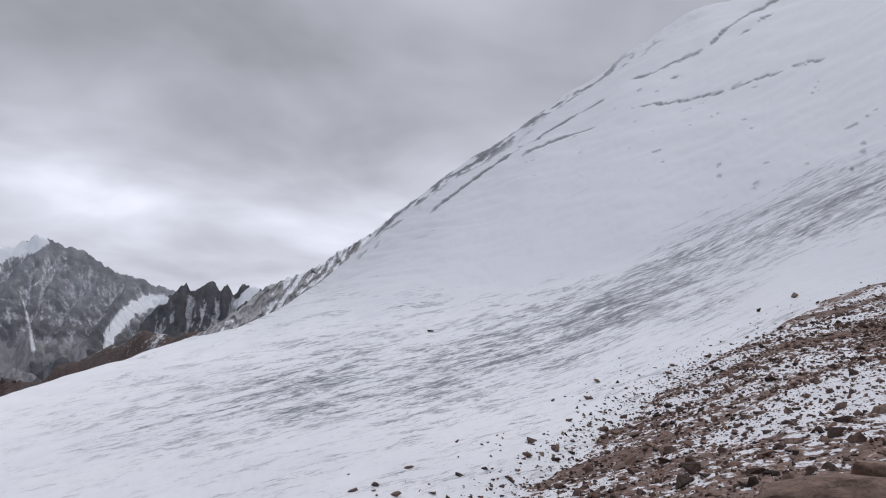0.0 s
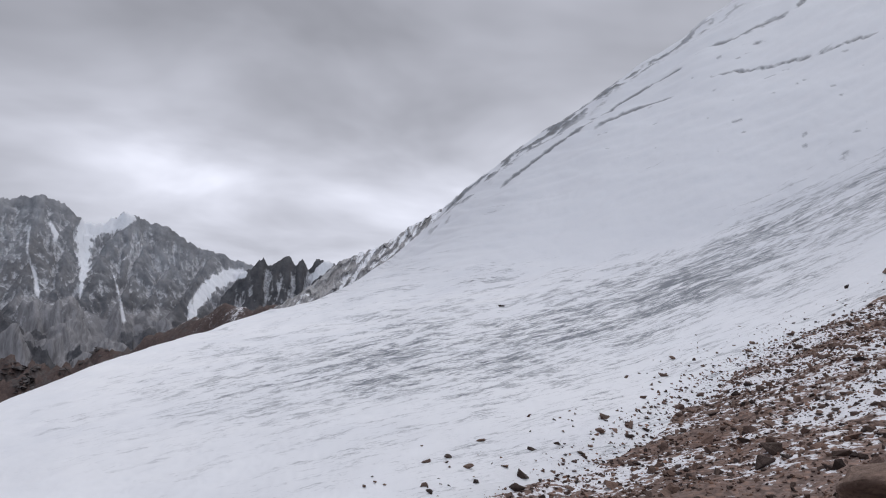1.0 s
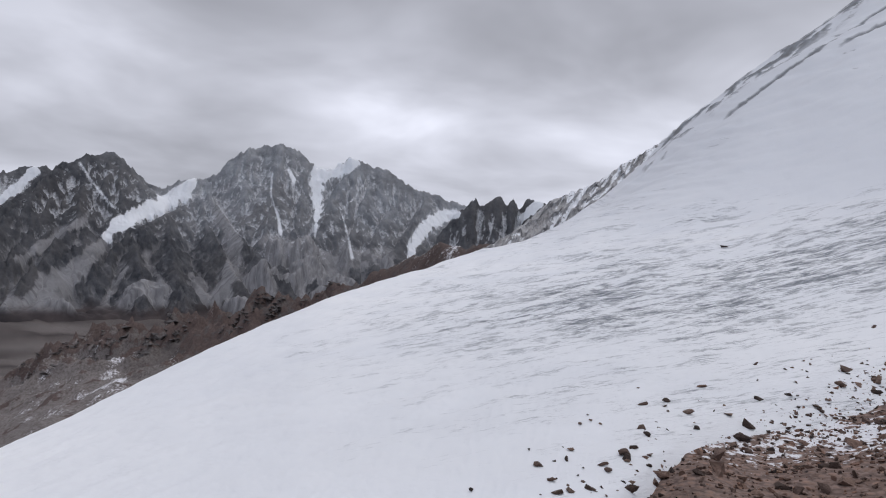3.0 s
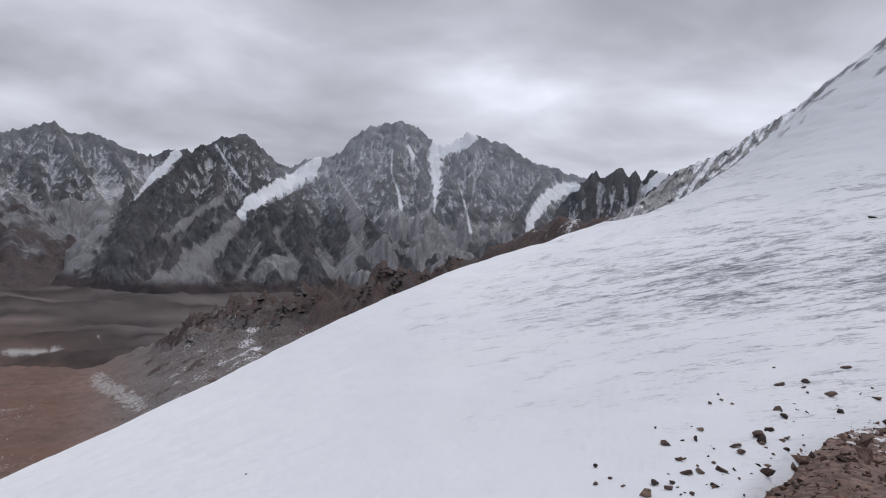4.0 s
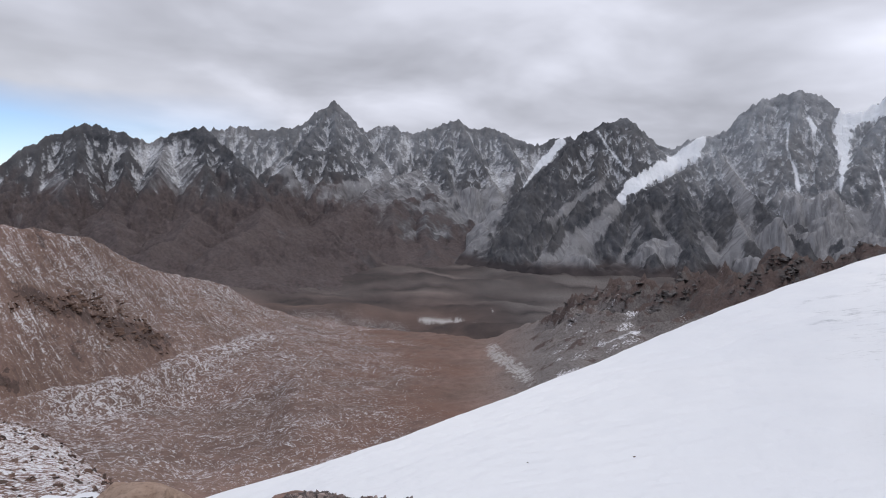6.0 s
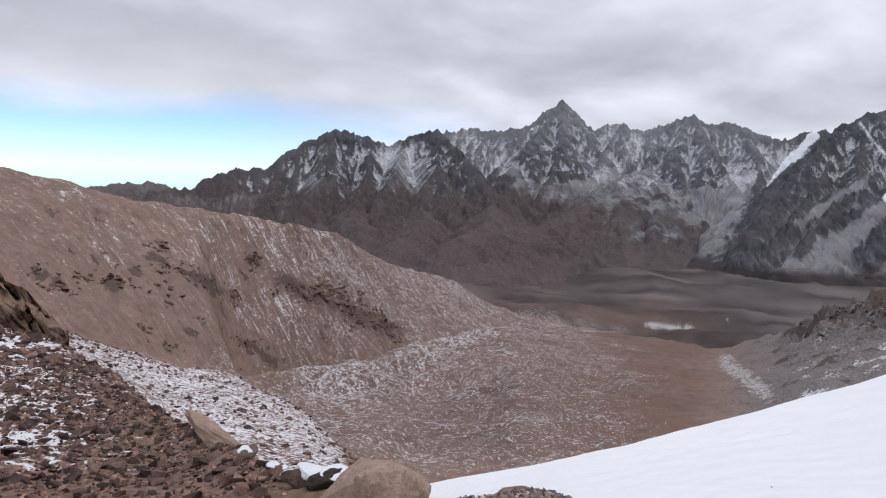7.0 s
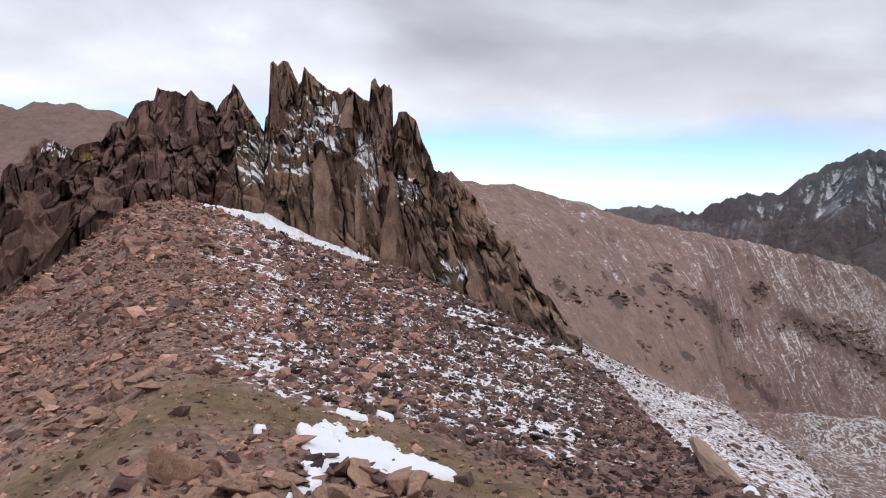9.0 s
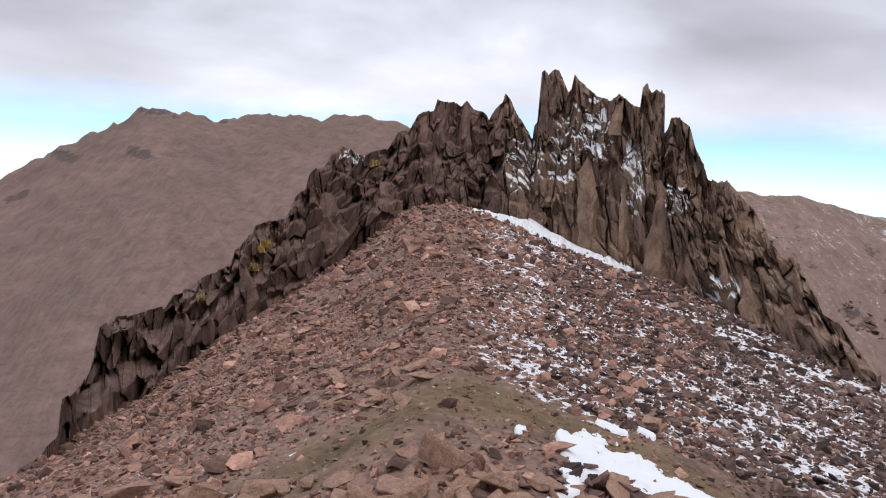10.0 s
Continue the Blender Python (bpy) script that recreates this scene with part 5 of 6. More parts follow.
# ---- rock towers on the ridge ----
SKYLINE = [(107.2, -11.74), (107.6, -11.04), (108.8, -9.65), (109.6, -8.57), (110.7, -7.92), (111.2, -6.76), (112.0, -5.63), (112.7, -4.06), (113.4, -4.33), (114.4, -3.17), (114.7, -2.16), (115.8, -0.77), (116.8, 0.22),
           (117.6, 1.02), (118.2, 0.78), (118.9, 1.18), (119.1, 1.8), (119.9, 3.25), (120.5, 5.03), (121.2, 5.52), (121.8, 5.43), (122.0, 4.75), (122.2, 4.45), (122.35, 7.3), (122.7, 7.45), (123.0, 7.66),
           (123.3, 7.37), (123.7, 7.98), (124.0, 7.65), (124.1, 6.23), (124.8, 6.51), (125.6, 7.21), (126.3, 6.77), (127.3, 7.01), (127.8, 7.51), (128.7, 8.12), (129.1, 8.62), (129.3, 7.47), (129.5, 7.26),
           (129.8, 7.89), (130.3, 8.81), (130.7, 8.92), (131.1, 8.49), (131.4, 8.86), (131.6, 8.69), (131.75, 5.04), (131.95, 4.72), (132.05, 3.71), (132.4, 4.14), (133.4, 5.63), (133.9, 6.57), (134.3, 7.03),
           (134.5, 6.46), (135.1, 5.78), (135.5, 4.9), (135.7, 5.32), (136.0, 5.53), (136.7, 5.72), (137.3, 6.34), (137.7, 5.9), (138.3, 6.31), (139.0, 6.19), (139.6, 6.33), (139.8, 5.58), (140.7, 5.32),
           (141.1, 5.08), (141.7, 3.87), (142.6, 3.69), (143.0, 2.6)]
TOWER_FOOT = [(107, -12.6), (111.9, -11.0), (115.9, -9.7), (120.9, -7.6), (124.4, -6.1), (128.8, -3.4), (131.1, -3.2), (134.0, -2.7), (137.9, -1.8), (141.5, -2.6), (143, -3.4)]
WALL_TOP = [(142.2, 3.8), (142.6, 3.69), (143.3, 2.34), (144.6, 2.05), (145.2, 1.58), (146.1, 2.07), (147.0, 2.46), (147.7, 1.9), (148.3, 0.77), (148.9, 0.61), (149.4, 0.06), (149.6, -1.05), (150.4, -1.75),
            (151.0, -3.32), (152.1, -3.57), (153.3, -4.05), (154.2, -5.37), (154.8, -5.82), (155.2, -7.13), (156.4, -7.57), (157.4, -8.21), (158.2, -8.85), (159.1, -9.05), (159.8, -10.09), (161.4, -10.39), (162.2, -10.66),
            (163.3, -10.82), (164.1, -11.4), (164.3, -12.41), (164.7, -13.98), (165.2, -15.13), (165.9, -15.85), (166.5, -16.19), (166.7, -18.48), (167.8, -19.5)]
WALL_FOOT = [(141.5, -2.9), (145.1, -3.9), (146.3, -6.1), (149, -8.5), (155.3, -12.2), (159.8, -16.0), (163.3, -18.1), (166.6, -18.9), (167.8, -19.7)]


def slab_bm(rng, low, high, wide, deep, lean, sharp, facing):
    """A weathered column of rock from low to high (points): flat-sided, cracked across, its top broken off at a slant."""
    sides, levels = rng.choice((6, 7, 8)), 8
    bm = bmesh.new()
    angles = sorted(2 * math.pi * (k + rng.uniform(-0.3, 0.3)) / sides for k in range(sides))
    reach = [rng.uniform(0.75, 1.15) for _ in angles]
    slant = rng.uniform(0, 6.28)
    rings = []
    axis = high - low
    turn = Matrix.Rotation(facing, 3, "Z")
    phase = rng.uniform(0, 50)
    jolt = Vector((0, 0, 0))
    for i in range(levels + 1):
        f = i / levels
        taper = (1.0 - 0.28 * f - 0.95 * max(f - 0.65, 0)) * rng.uniform(0.88, 1.08)
        if rng.random() < 0.4:
            jolt += Vector((rng.uniform(-1, 1), rng.uniform(-1, 1), 0)) * wide * 0.09
        ring = []
        for a, q in zip(angles, reach):
            box = 1.0 / max(abs(math.cos(a)), abs(math.sin(a))) ** 0.6
            k = q * taper * box
            off = turn @ Vector((math.cos(a) * wide * 0.5 * k, math.sin(a) * deep * 0.5 * k, 0))
            c = sharp * (0.5 + 0.5 * math.cos(a - slant))
            p = low + axis * (f * (1 - c * f ** 2)) + off + jolt
            p += Vector((noise.noise((p.x * 2.3, p.y * 2.3, p.z * 1.7 + phase)), noise.noise((p.x * 2.3 + 9, p.y * 2.3, p.z * 1.7)), 0.6 * noise.noise((p.x, p.y + 5, p.z * 2)))) * wide * 0.20
            ring.append(bm.verts.new(p))
        rings.append(ring)
    for a, b in zip(rings, rings[1:]):
        for k in range(sides):
            n = (k + 1) % sides
            bm.faces.new((a[k], a[n], b[n], b[k]))
    tip = bm.verts.new(sum((v.co for v in rings[-1]), Vector()) / sides + axis.normalized() * wide * 0.10)
    for k in range(sides):
        bm.faces.new((rings[-1][k], rings[-1][(k + 1) % sides], tip))
    bm.faces.new(list(reversed(rings[0])))
    return bm


def curve_at(knots, az):
    return float(np.interp(az, [k[0] for k in knots], [k[1] for k in knots]))


def dist_at(az):
    return float(along(np.array([az]), LIP, 1, 0.8)[0])


def add_slab(thing, rng, az, top, foot, r, wide_deg, lean, mat, snow, sharp=0.3, deep=1.0):
    wide = r * radians(wide_deg)
    low = place(az - lean * 0.5, foot, r - 0.15)
    low.z -= 0.5
    high = place(az + lean * 0.5, top, r + 0.5)
    bm = slab_bm(rng, low, high, wide, wide * deep, lean, sharp, radians(az) + rng.uniform(-0.3, 0.3))
    ob = part("rock_slab", bm, mat, thing)
    a = ob.data.attributes.new("snow", "FLOAT", "POINT")
    a.data.foreach_set("value", np.full(len(ob.data.vertices), snow, dtype=np.float32))
    return ob


def facets(x, y, seed):
    """Broken blocks: for each place its block's number (0 to 1), the distance to the nearest crack and the tilt of the block's face there."""
    ix, iy = np.floor(x), np.floor(y)
    first, second, pick, tilt = np.full(x.shape, 9.0), np.full(x.shape, 9.0), np.zeros(x.shape), np.zeros(x.shape)
    for di in (-1, 0, 1):
        for dj in (-1, 0, 1):
            cx, cy = ix + di, iy + dj
            px = cx + hashed(cx, cy, seed) / 65536.0
            py = cy + hashed(cx, cy, seed + 77) / 65536.0
            d = np.hypot(x - px, y - py)
            nearer = d < first
            second = np.where(nearer, first, np.minimum(second, d))
            pick = np.where(nearer, hashed(cx, cy, seed + 191) / 65536.0, pick)
            lean_x, lean_y = hashed(cx, cy, seed + 303) / 32768.0 - 1, hashed(cx, cy, seed + 404) / 32768.0 - 1
            tilt = np.where(nearer, (x - px) * lean_x + (y - py) * lean_y, tilt)
            first = np.where(nearer, d, first)
    return pick, second - first, tilt


# ledges that hold snow: bearing, height angle, spread each way
LEDGES = [(132.6, 1.6, 1.3, 2.0), (127.6, 4.6, 1.6, 2.2), (124.2, 1.2, 0.8, 3.0), (121.2, -0.6, 1.0, 1.0), (129.6, 2.4, 1.0, 2.6), (117.5, -6.8, 1.2, 0.8), (146.0, 1.6, 1.0, 0.5)]


def bedrock(thing, top, foot, az0, az1, mat, back, seed, lean, step_az, rows, block=(0.95, 3.4)):
    """The solid, fractured rock of an outcrop: flat-faced blocks standing proud or set back, with open cracks and a back slope."""
    az = np.arange(az0, az1, step_az)
    v = np.concatenate([np.linspace(0, 1, rows), np.linspace(1.03, 1.8, 14)])
    t = np.interp(az, [k[0] for k in top], [k[1] for k in top])
    f = np.interp(az, [k[0] for k in foot], [k[1] for k in foot])
    r0 = along(az, LIP, 1, 0.8) + back
    A, V = np.meshgrid(az, v)
    up = np.where(V <= 1, V, 1 - (V - 1) * 1.4)
    tall = soften(r0 * np.radians(t - f), 12)
    h = up * tall[None]
    s = np.radians(A) * 29 - np.interp(A, [k[0] for k in lean], [k[1] for k in lean]) * h
    wob = 0.16 * fbm(s * 0.6, h * 0.6, 3, seed + 3)

    def broken(bx, by, k):
        id1, gap1, tilt1 = facets((s + wob) / bx, (h + wob) / by, seed + k)
        id2, gap2, tilt2 = facets((s + wob) / bx * 2.2, (h - wob) / by * 2.4, seed + k + 1)
        deep = 1.05 * id1 + 0.65 * tilt1 + 0.40 * id2 + 0.34 * tilt2
        return deep - 0.45 * (1 - smooth01(0.0, 0.08, gap1)) * id2 - 0.12 * (1 - smooth01(0, 0.08, gap2)) * id1, id1, id2

    tall_blocks, id1, id2 = broken(block[0], block[1], 0)
    stacked, _, _ = broken(0.9, 1.3, 40)
    upper = smooth01(0.50, 0.62, V + 0.5 * fbm(s * 0.35, h * 0.2, 3, seed + 8))
    id3, _, tilt3 = facets(s / 0.30, h / 0.62, seed + 2)
    out = tall_blocks * (1 - upper) + stacked * upper + 0.12 * id3 + 0.13 * tilt3 + 0.9 * fbm(s * 0.22, h * 0.12, 3, seed + 9) + 0.42 * (ridged(s * 0.9, h * 0.16, 4, seed + 12, 0.6) - 0.4) + 0.05 * fbm(s * 3.0, h * 1.4, 3, seed + 11)
    tier = (h + 0.9 * id1 + 0.4 * id2) / 1.05
    lean_back = (np.floor(tier) + smooth01(0.80, 1.0, tier - np.floor(tier))) * 1.05 - 0.9 * id1 - 0.4 * id2
    r = r0[None] + 2.6 * np.clip(lean_back / tall[None], -0.1, 1.1) * smooth01(0.0, 0.08, V) + np.where(V > 1, (V - 1) * 3.5, 0) - out
    e = f[None] + (t - f)[None] * up * (1.0 - (0.07 * id2 + 0.05 * id1) * (1 - np.clip(V, 0, 1) ** 8))
    z = EYE + r0[None] * np.tan(np.radians(e)) - np.where(V < 0.02, 0.9, 0) + 0.10 * (id3 - 0.5)
    z = z + np.clip(V, 0, 1) * np.tan(np.radians(e)) * (r - r0[None])
    xyz = np.stack([-r * np.sin(np.radians(A)), r * np.cos(np.radians(A)), z], -1)
    snow = 0.14 + 0.0 * A
    for a0, e0, wa, we in LEDGES:
        snow = np.maximum(snow, 1.9 * np.exp(-((A - a0) / wa) ** 2 - ((e - e0) / we) ** 2))
    ob = sheet_mesh("bedrock", xyz, mat, {"snow": snow}, smooth=False)
    ob.parent = thing
    return ob


def rock_towers():
    tower = tagged(new("rock_tower"), "jagged brown rock towers with snow on their ledges, on the ridge", "rock outcrop")
    lean = [(107, 0.75), (116, 0.65), (124, 0.25), (131, 0.05), (142, 0.0)]
    bedrock(tower, SKYLINE, TOWER_FOOT, 107.0, 134.4, CRAG, 0.3, 201, lean, 0.05, 150)
    bedrock(tower, SKYLINE, TOWER_FOOT, 134.2, 142.6, DARK_CRAG, 0.3, 231, lean, 0.05, 130)
    rng = random.Random(41)
    az = 108.0
    while az < 133.4:
        top, foot = curve_at(SKYLINE, az), curve_at(TOWER_FOOT, az)
        tall = top - foot
        tip = float(np.interp(az, [108, 116, 124, 134, 143], [2.2, 1.8, 0.7, 0.2, -0.2]))
        add_slab(tower, rng, az, foot + tall * rng.uniform(0.25, 0.6), foot - 0.4, dist_at(az) + rng.uniform(-0.5, 0.2), rng.uniform(1.0, 2.2), tip * 0.8 + rng.uniform(-0.3, 0.4), DARK_CRAG if rng.random() < 0.25 else CRAG, 0.3, 0.5, 0.7)
        az += rng.uniform(1.6, 3.2)
    # the pinnacles that stand clear of the rest
    for a, top, foot, w, tip, mat in ((131.35, 8.75, 3.6, 0.75, 0.05, DARK_CRAG), (130.5, 8.85, 3.4, 0.95, 0.1, DARK_CRAG), (129.0, 8.4, 5.0, 0.5, 0.1, CRAG), (123.6, 7.85, 4.2, 0.62, 0.1, CRAG), (122.8, 7.55, 4.0, 0.62, 0.1, CRAG),
                                      (121.2, 5.4, 1.2, 1.35, 0.4, DARK_CRAG), (134.25, 6.9, 0.6, 1.2, 0.1, CRAG), (133.6, 5.6, 0.4, 1.2, 0.1, CRAG), (139.2, 6.2, 0.5, 1.3, -0.1, DARK_CRAG), (137.4, 6.2, 0.4, 1.2, 0.1, DARK_CRAG),
                                      (118.0, 1.0, -2.0, 1.2, 0.5, DARK_CRAG), (125.6, 7.1, 5.0, 0.9, -0.5, CRAG), (140.7, 5.2, 0.6, 1.3, -0.2, DARK_CRAG), (116.2, -0.4, -3.0, 1.3, 0.6, CRAG)):
        add_slab(tower, rng, a, top, foot, dist_at(a) + 1.7, w * 1.15, tip, mat, 0.25, 0.14)
    wall = tagged(new("rock_wall"), "dark broken rock wall stepping down the ridge flank", "rock outcrop")
    bedrock(wall, WALL_TOP, WALL_FOOT, 142.0, 167.7, DARK_CRAG, 0.4, 251, [(140, 0.0), (170, -0.1)], 0.06, 90, (1.5, 1.5))
    az = 143.6
    while az < 165.6:
        top, foot = curve_at(WALL_TOP, az), curve_at(WALL_FOOT, az)
        add_slab(wall, rng, az, foot + (top - foot) * rng.uniform(0.45, 0.85), foot - 1, dist_at(az) + rng.uniform(-0.1, 0.4), rng.uniform(1.6, 3.6), rng.uniform(-0.3, 0.3), DARK_CRAG, 0.1, 0.25)
        az += rng.uniform(2.6, 4.6)


rock_towers()


# ---- the rocky rim behind the glacier's lower edge ----
def glacier_rim():
    """Broken grey rock and old snow along the far side of the glacier's brow."""
    outer = [(2.2, 11.6), (4.4, 10.2), (6.1, 8.7), (8.3, 7.3), (10.0, 5.9), (12.1, 4.9), (13.8, 4.1), (14.9, 2.9), (16.9, 1.2), (18.8, 0.0), (20.5, -0.8)]
    az = np.arange(2.4, 20.4, 0.05)
    v = np.concatenate([np.linspace(0, 1, 44), np.linspace(1.05, 2.0, 12)])
    A, V = np.meshgrid(az, v)
    t = np.interp(A, [p[0] for p in outer], [p[1] for p in outer])
    f = np.interp(A, [p[0] for p in BROW], [p[2] for p in BROW]) - 1.2
    up = np.where(V <= 1, V, 1 - (V - 1) * 1.2)
    r0 = along(A, BROW, 1) + 22
    e = f + (t - f) * up + 0.20 * fbm(A * 2.2, 0 * A, 4, 421) * np.clip(up, 0, 1)
    lumps = ridged(A * 1.2 + V, V * 2.2, 5, 423)
    r = r0 + 16 * np.clip(V, 0, 1) + np.where(V > 1, (V - 1) * 60, 0) - (lumps - 0.4) * 4
    z = height(r, e)
    snow = 0.58 + 0.5 * fbm(A * 1.0 + V * 2.5, V * 1.0, 4, 425) - 0.30 * smooth01(0.4, 0.7, lumps) - 0.25 * smooth01(11, 15, A)
    xyz = np.stack([-r * np.sin(np.radians(A)), r * np.cos(np.radians(A)), z], -1)
    sheet_mesh("rock_ridge", xyz, EDGE_ROCK, {"snow": snow}, "grey broken rock rim streaked with old snow", "rock outcrop", smooth=False)


glacier_rim()


# ---- single boulders and blocks ----
def boulder(name, az, el, size, seed, mat, label, tilt=(0, 0, 0), sink=0.25, category="boulder", group="", flat=0.7, worn=0.06):
    p, r = on_ground(az, el)
    if 85 < az < 112 and r > dist_at(az) * 1.02:
        r = dist_at(az) * 0.98
        p = place(az, el, r)
        p.z = surface_z(p.x, p.y)
    me = block_mesh(name, seed, mat, flat) if category != "boulder" else boulder_mesh(name, seed, mat, flat, 16, worn)
    ob = tagged(new(name, me), label, category, group)
    ob.matrix_basis = pose(p.x, p.y, p.z + size[2] * (0.5 - sink) * flat, *tilt) @ Matrix.Diagonal((*size, 1))
    return ob


boulder("boulder", 91.6, -20.9, (0.15, 0.13, 0.16), 14, BLOCK_STONE, "small brown rock standing behind the snowy boulder", (0, 0, 10), 0.1)
for k, (az, el, w) in enumerate(((91.0, -20.9, 0.34), (89.4, -21.9, 0.30), (93.4, -20.7, 0.24), (92.5, -21.7, 0.20), (95.4, -20.4, 0.22))):
    capped = boulder("snowy_boulder", az, el, (w, w * 0.8, w * 0.62), 4 + k, MORAINE_STONE, "low brown boulder capped with fresh white snow", (0, 6, 60 + 70 * k), 0.2, group="snow-capped boulders")
    cap = new("snow_cap", boulder_mesh("snow_cap", 6 + k, SNOW, 0.42, 16, 0.08))
    cap.parent = capped
    cap.matrix_basis = pose(0.06, -0.04, 0.22, 8, -6, 20 * k) @ Matrix.Diagonal((0.80, 0.86, 0.62, 1))
boulder("boulder", 86.6, -25.6, (0.66, 0.58, 0.58), 3, PALE_STONE, "large pale tan boulder at the snow's edge", (6, -8, 80), 0.25, worn=0.025)
boulder("boulder", -28.6, -9.6, (1.15, 0.8, 0.55), 5, MORAINE_STONE, "broad grey-brown boulder in the scree", (4, -6, -20), 0.3)
boulder("boulder", -31.8, -7.4, (0.7, 0.6, 0.5), 7, MORAINE_STONE, "grey-brown boulder among smaller stones", (0, 12, 30), 0.3)
boulder("boulder", 97.2, -20.2, (1.1, 0.26, 0.26), 9, PALE_STONE, "long pale slab lying on the scree edge", (0, 12, 40), 0.25)
boulder("block", 138.6, -21.0, (0.36, 0.24, 0.50), 11, BLOCK_STONE, "upright reddish block beside the path", (6, 10, 130), 0.2, "block")
boulder("block", 122.9, -17.3, (0.24, 0.20, 0.24), 13, BLOCK_STONE, "squat reddish stone on the path's edge", (0, 0, 20), 0.2, "block")
for k, (az, el, w) in enumerate(((-1.2, -12.6, 0.36), (1.7, -9.2, 0.18), (-2.2, -9.5, 0.2), (11.3, -15.1, 0.14), (12.7, -17.5, 0.13), (10.6, -13.0, 0.10), (-19.4, -7.9, 0.35), (-13.0, -5.5, 0.24),
                                 (-18.5, -9.0, 0.38), (-26.4, 5.0, 0.5), (-12.4, -1.9, 0.22), (0.6, 1.25, 0.5), (8.8, -15.9, 0.18), (7.2, -14.9, 0.26), (5.6, -13.2, 0.2), (4.4, -16.2, 0.3), (6.6, -17.6, 0.26),
                                 (-9.5, -7.2, 0.26), (-7.4, -7.8, 0.2), (-14.6, -4.6, 0.2), (46.6, -20.5, 0.04), (55.0, -21.6, 0.03), (2.6, -11.3, 0.16), (15.2, -20.2, 0.2), (13.5, -19.6, 0.14))):
    w *= 0.55 if el < -12.5 else 0.85
    boulder("rock", az, el, (w, w * 0.8, w * 0.75), 20 + k, MORAINE_STONE, "dark angular rock resting on the snow", (random.Random(k).uniform(-12, 12), random.Random(k + 50).uniform(-12, 12), k * 47), 0.2, "rock", "rocks on the snow", 0.62)
rng = random.Random(78)
for k in range(190):
    az, el = rng.uniform(1, 21), rng.uniform(-21, -9)
    w = min(0.035 * math.exp(rng.gauss(0, 0.5)), 0.09) * (1.3 if el > -13 else 1.0)
    if el < -11.5 - 0.62 * (az - 1) + rng.gauss(2.6, 2.0):
        boulder("rock", az, el, (w, w * 0.8, w * 0.75), 300 + k, MORAINE_STONE, "dark angular rock resting on the snow", (rng.uniform(-12, 12), rng.uniform(-12, 12), k * 47), 0.2, "rock", "rocks on the snow", 0.62)
rng = random.Random(77)
for k in range(64):
    az, el = rng.uniform(120, 166), rng.uniform(-25.4, -22.0)
    w = rng.uniform(0.12, 0.36)
    boulder("block", az, el, (w, w * rng.uniform(0.5, 0.9), w * rng.uniform(0.35, 0.75)), 60 + k, BLOCK_STONE, "reddish angular block in the rubble by the path", (rng.gauss(0, 14), rng.gauss(0, 14), rng.uniform(0, 360)), 0.08, "block", "blocks of the rubble", 0.7, 0.02)
for k in range(24):
    az, el = rng.uniform(122, 150), rng.uniform(-26.0, -22.4)
    w = rng.uniform(0.18, 0.40)
    boulder("block", az, el, (w, w * rng.uniform(0.5, 0.9), w * rng.uniform(0.4, 0.8)), 500 + k, BLOCK_STONE, "large pinkish angular block beside the path", (rng.gauss(0, 14), rng.gauss(0, 14), rng.uniform(0, 360)), 0.15, "block", "blocks of the rubble", 0.6)
for k in range(24):
    az, el = rng.uniform(140.5, 147.5), rng.uniform(-17.2, -14.4)
    w = rng.uniform(0.14, 0.30)
    boulder("block", az, el, (w, w * 0.7, w * 0.55), 130 + k, BLOCK_STONE, "reddish flat block in a heap beside the path", (rng.gauss(0, 12), rng.gauss(0, 12), rng.uniform(0, 360)), 0.2, "block", "blocks in the heap", 0.5, 0.03)


# ---- snow patch on the path ----
def snow_patch():
    az, r = np.meshgrid(np.arange(114, 135, 0.14), np.arange(3.3, 6.0, 0.022))
    x, y = -r * np.sin(np.radians(az)), r * np.cos(np.radians(az))
    z = np.array([ground_z(a, b) for a, b in zip(x.reshape(-1), y.reshape(-1))]).reshape(x.shape)
    el = np.degrees(np.arctan2(z - EYE, r))
    best = np.full(z.shape, 9.0)
    for (a0, e0, w0), (a1, e1, w1) in (((130.0, -18.3, 0.35), (128.6, -19.8, 1.5)), ((128.6, -19.8, 1.5), (126.0, -20.1, 1.25)), ((126.0, -20.1, 1.25), (123.5, -20.7, 0.9)), ((123.5, -20.7, 0.9), (121.0, -21.1, 0.65)),
                                       ((121.0, -21.1, 0.65), (118.2, -21.8, 0.35)), ((129.0, -21.8, 0.6), (131.0, -23.0, 0.35)), ((133.3, -18.3, 0.2), (132.7, -18.3, 0.2)), ((123.9, -17.5, 0.18), (122.8, -17.9, 0.18)), ((127.0, -17.3, 0.2), (124.9, -17.9, 0.2))):
        t = np.clip(((az - a0) * (a1 - a0) + (el - e0) * (e1 - e0)) / ((a1 - a0) ** 2 + (e1 - e0) ** 2), 0, 1)
        best = np.minimum(best, np.hypot(az - a0 - t * (a1 - a0), el - e0 - t * (e1 - e0)) / (w0 + t * (w1 - w0)))
    cover = 1 - best - 0.55 * fbm(x * 4, y * 4, 5, 401, 0.6) - 0.45 * fbm(x * 13, y * 13, 3, 402)
    z = z + np.clip(cover, -0.6, 0.30) * 0.085 + 0.006 * fbm(x * 8, y * 8, 3, 403)
    flat = {"ice": np.full(z.shape, 0.05), "rock_and_shade": np.zeros(z.shape)}
    sheet_mesh("snow_patch", np.stack([x, y, z], -1), SNOW, flat, "thin patch of white snow on the path", "snow patch")


snow_patch()


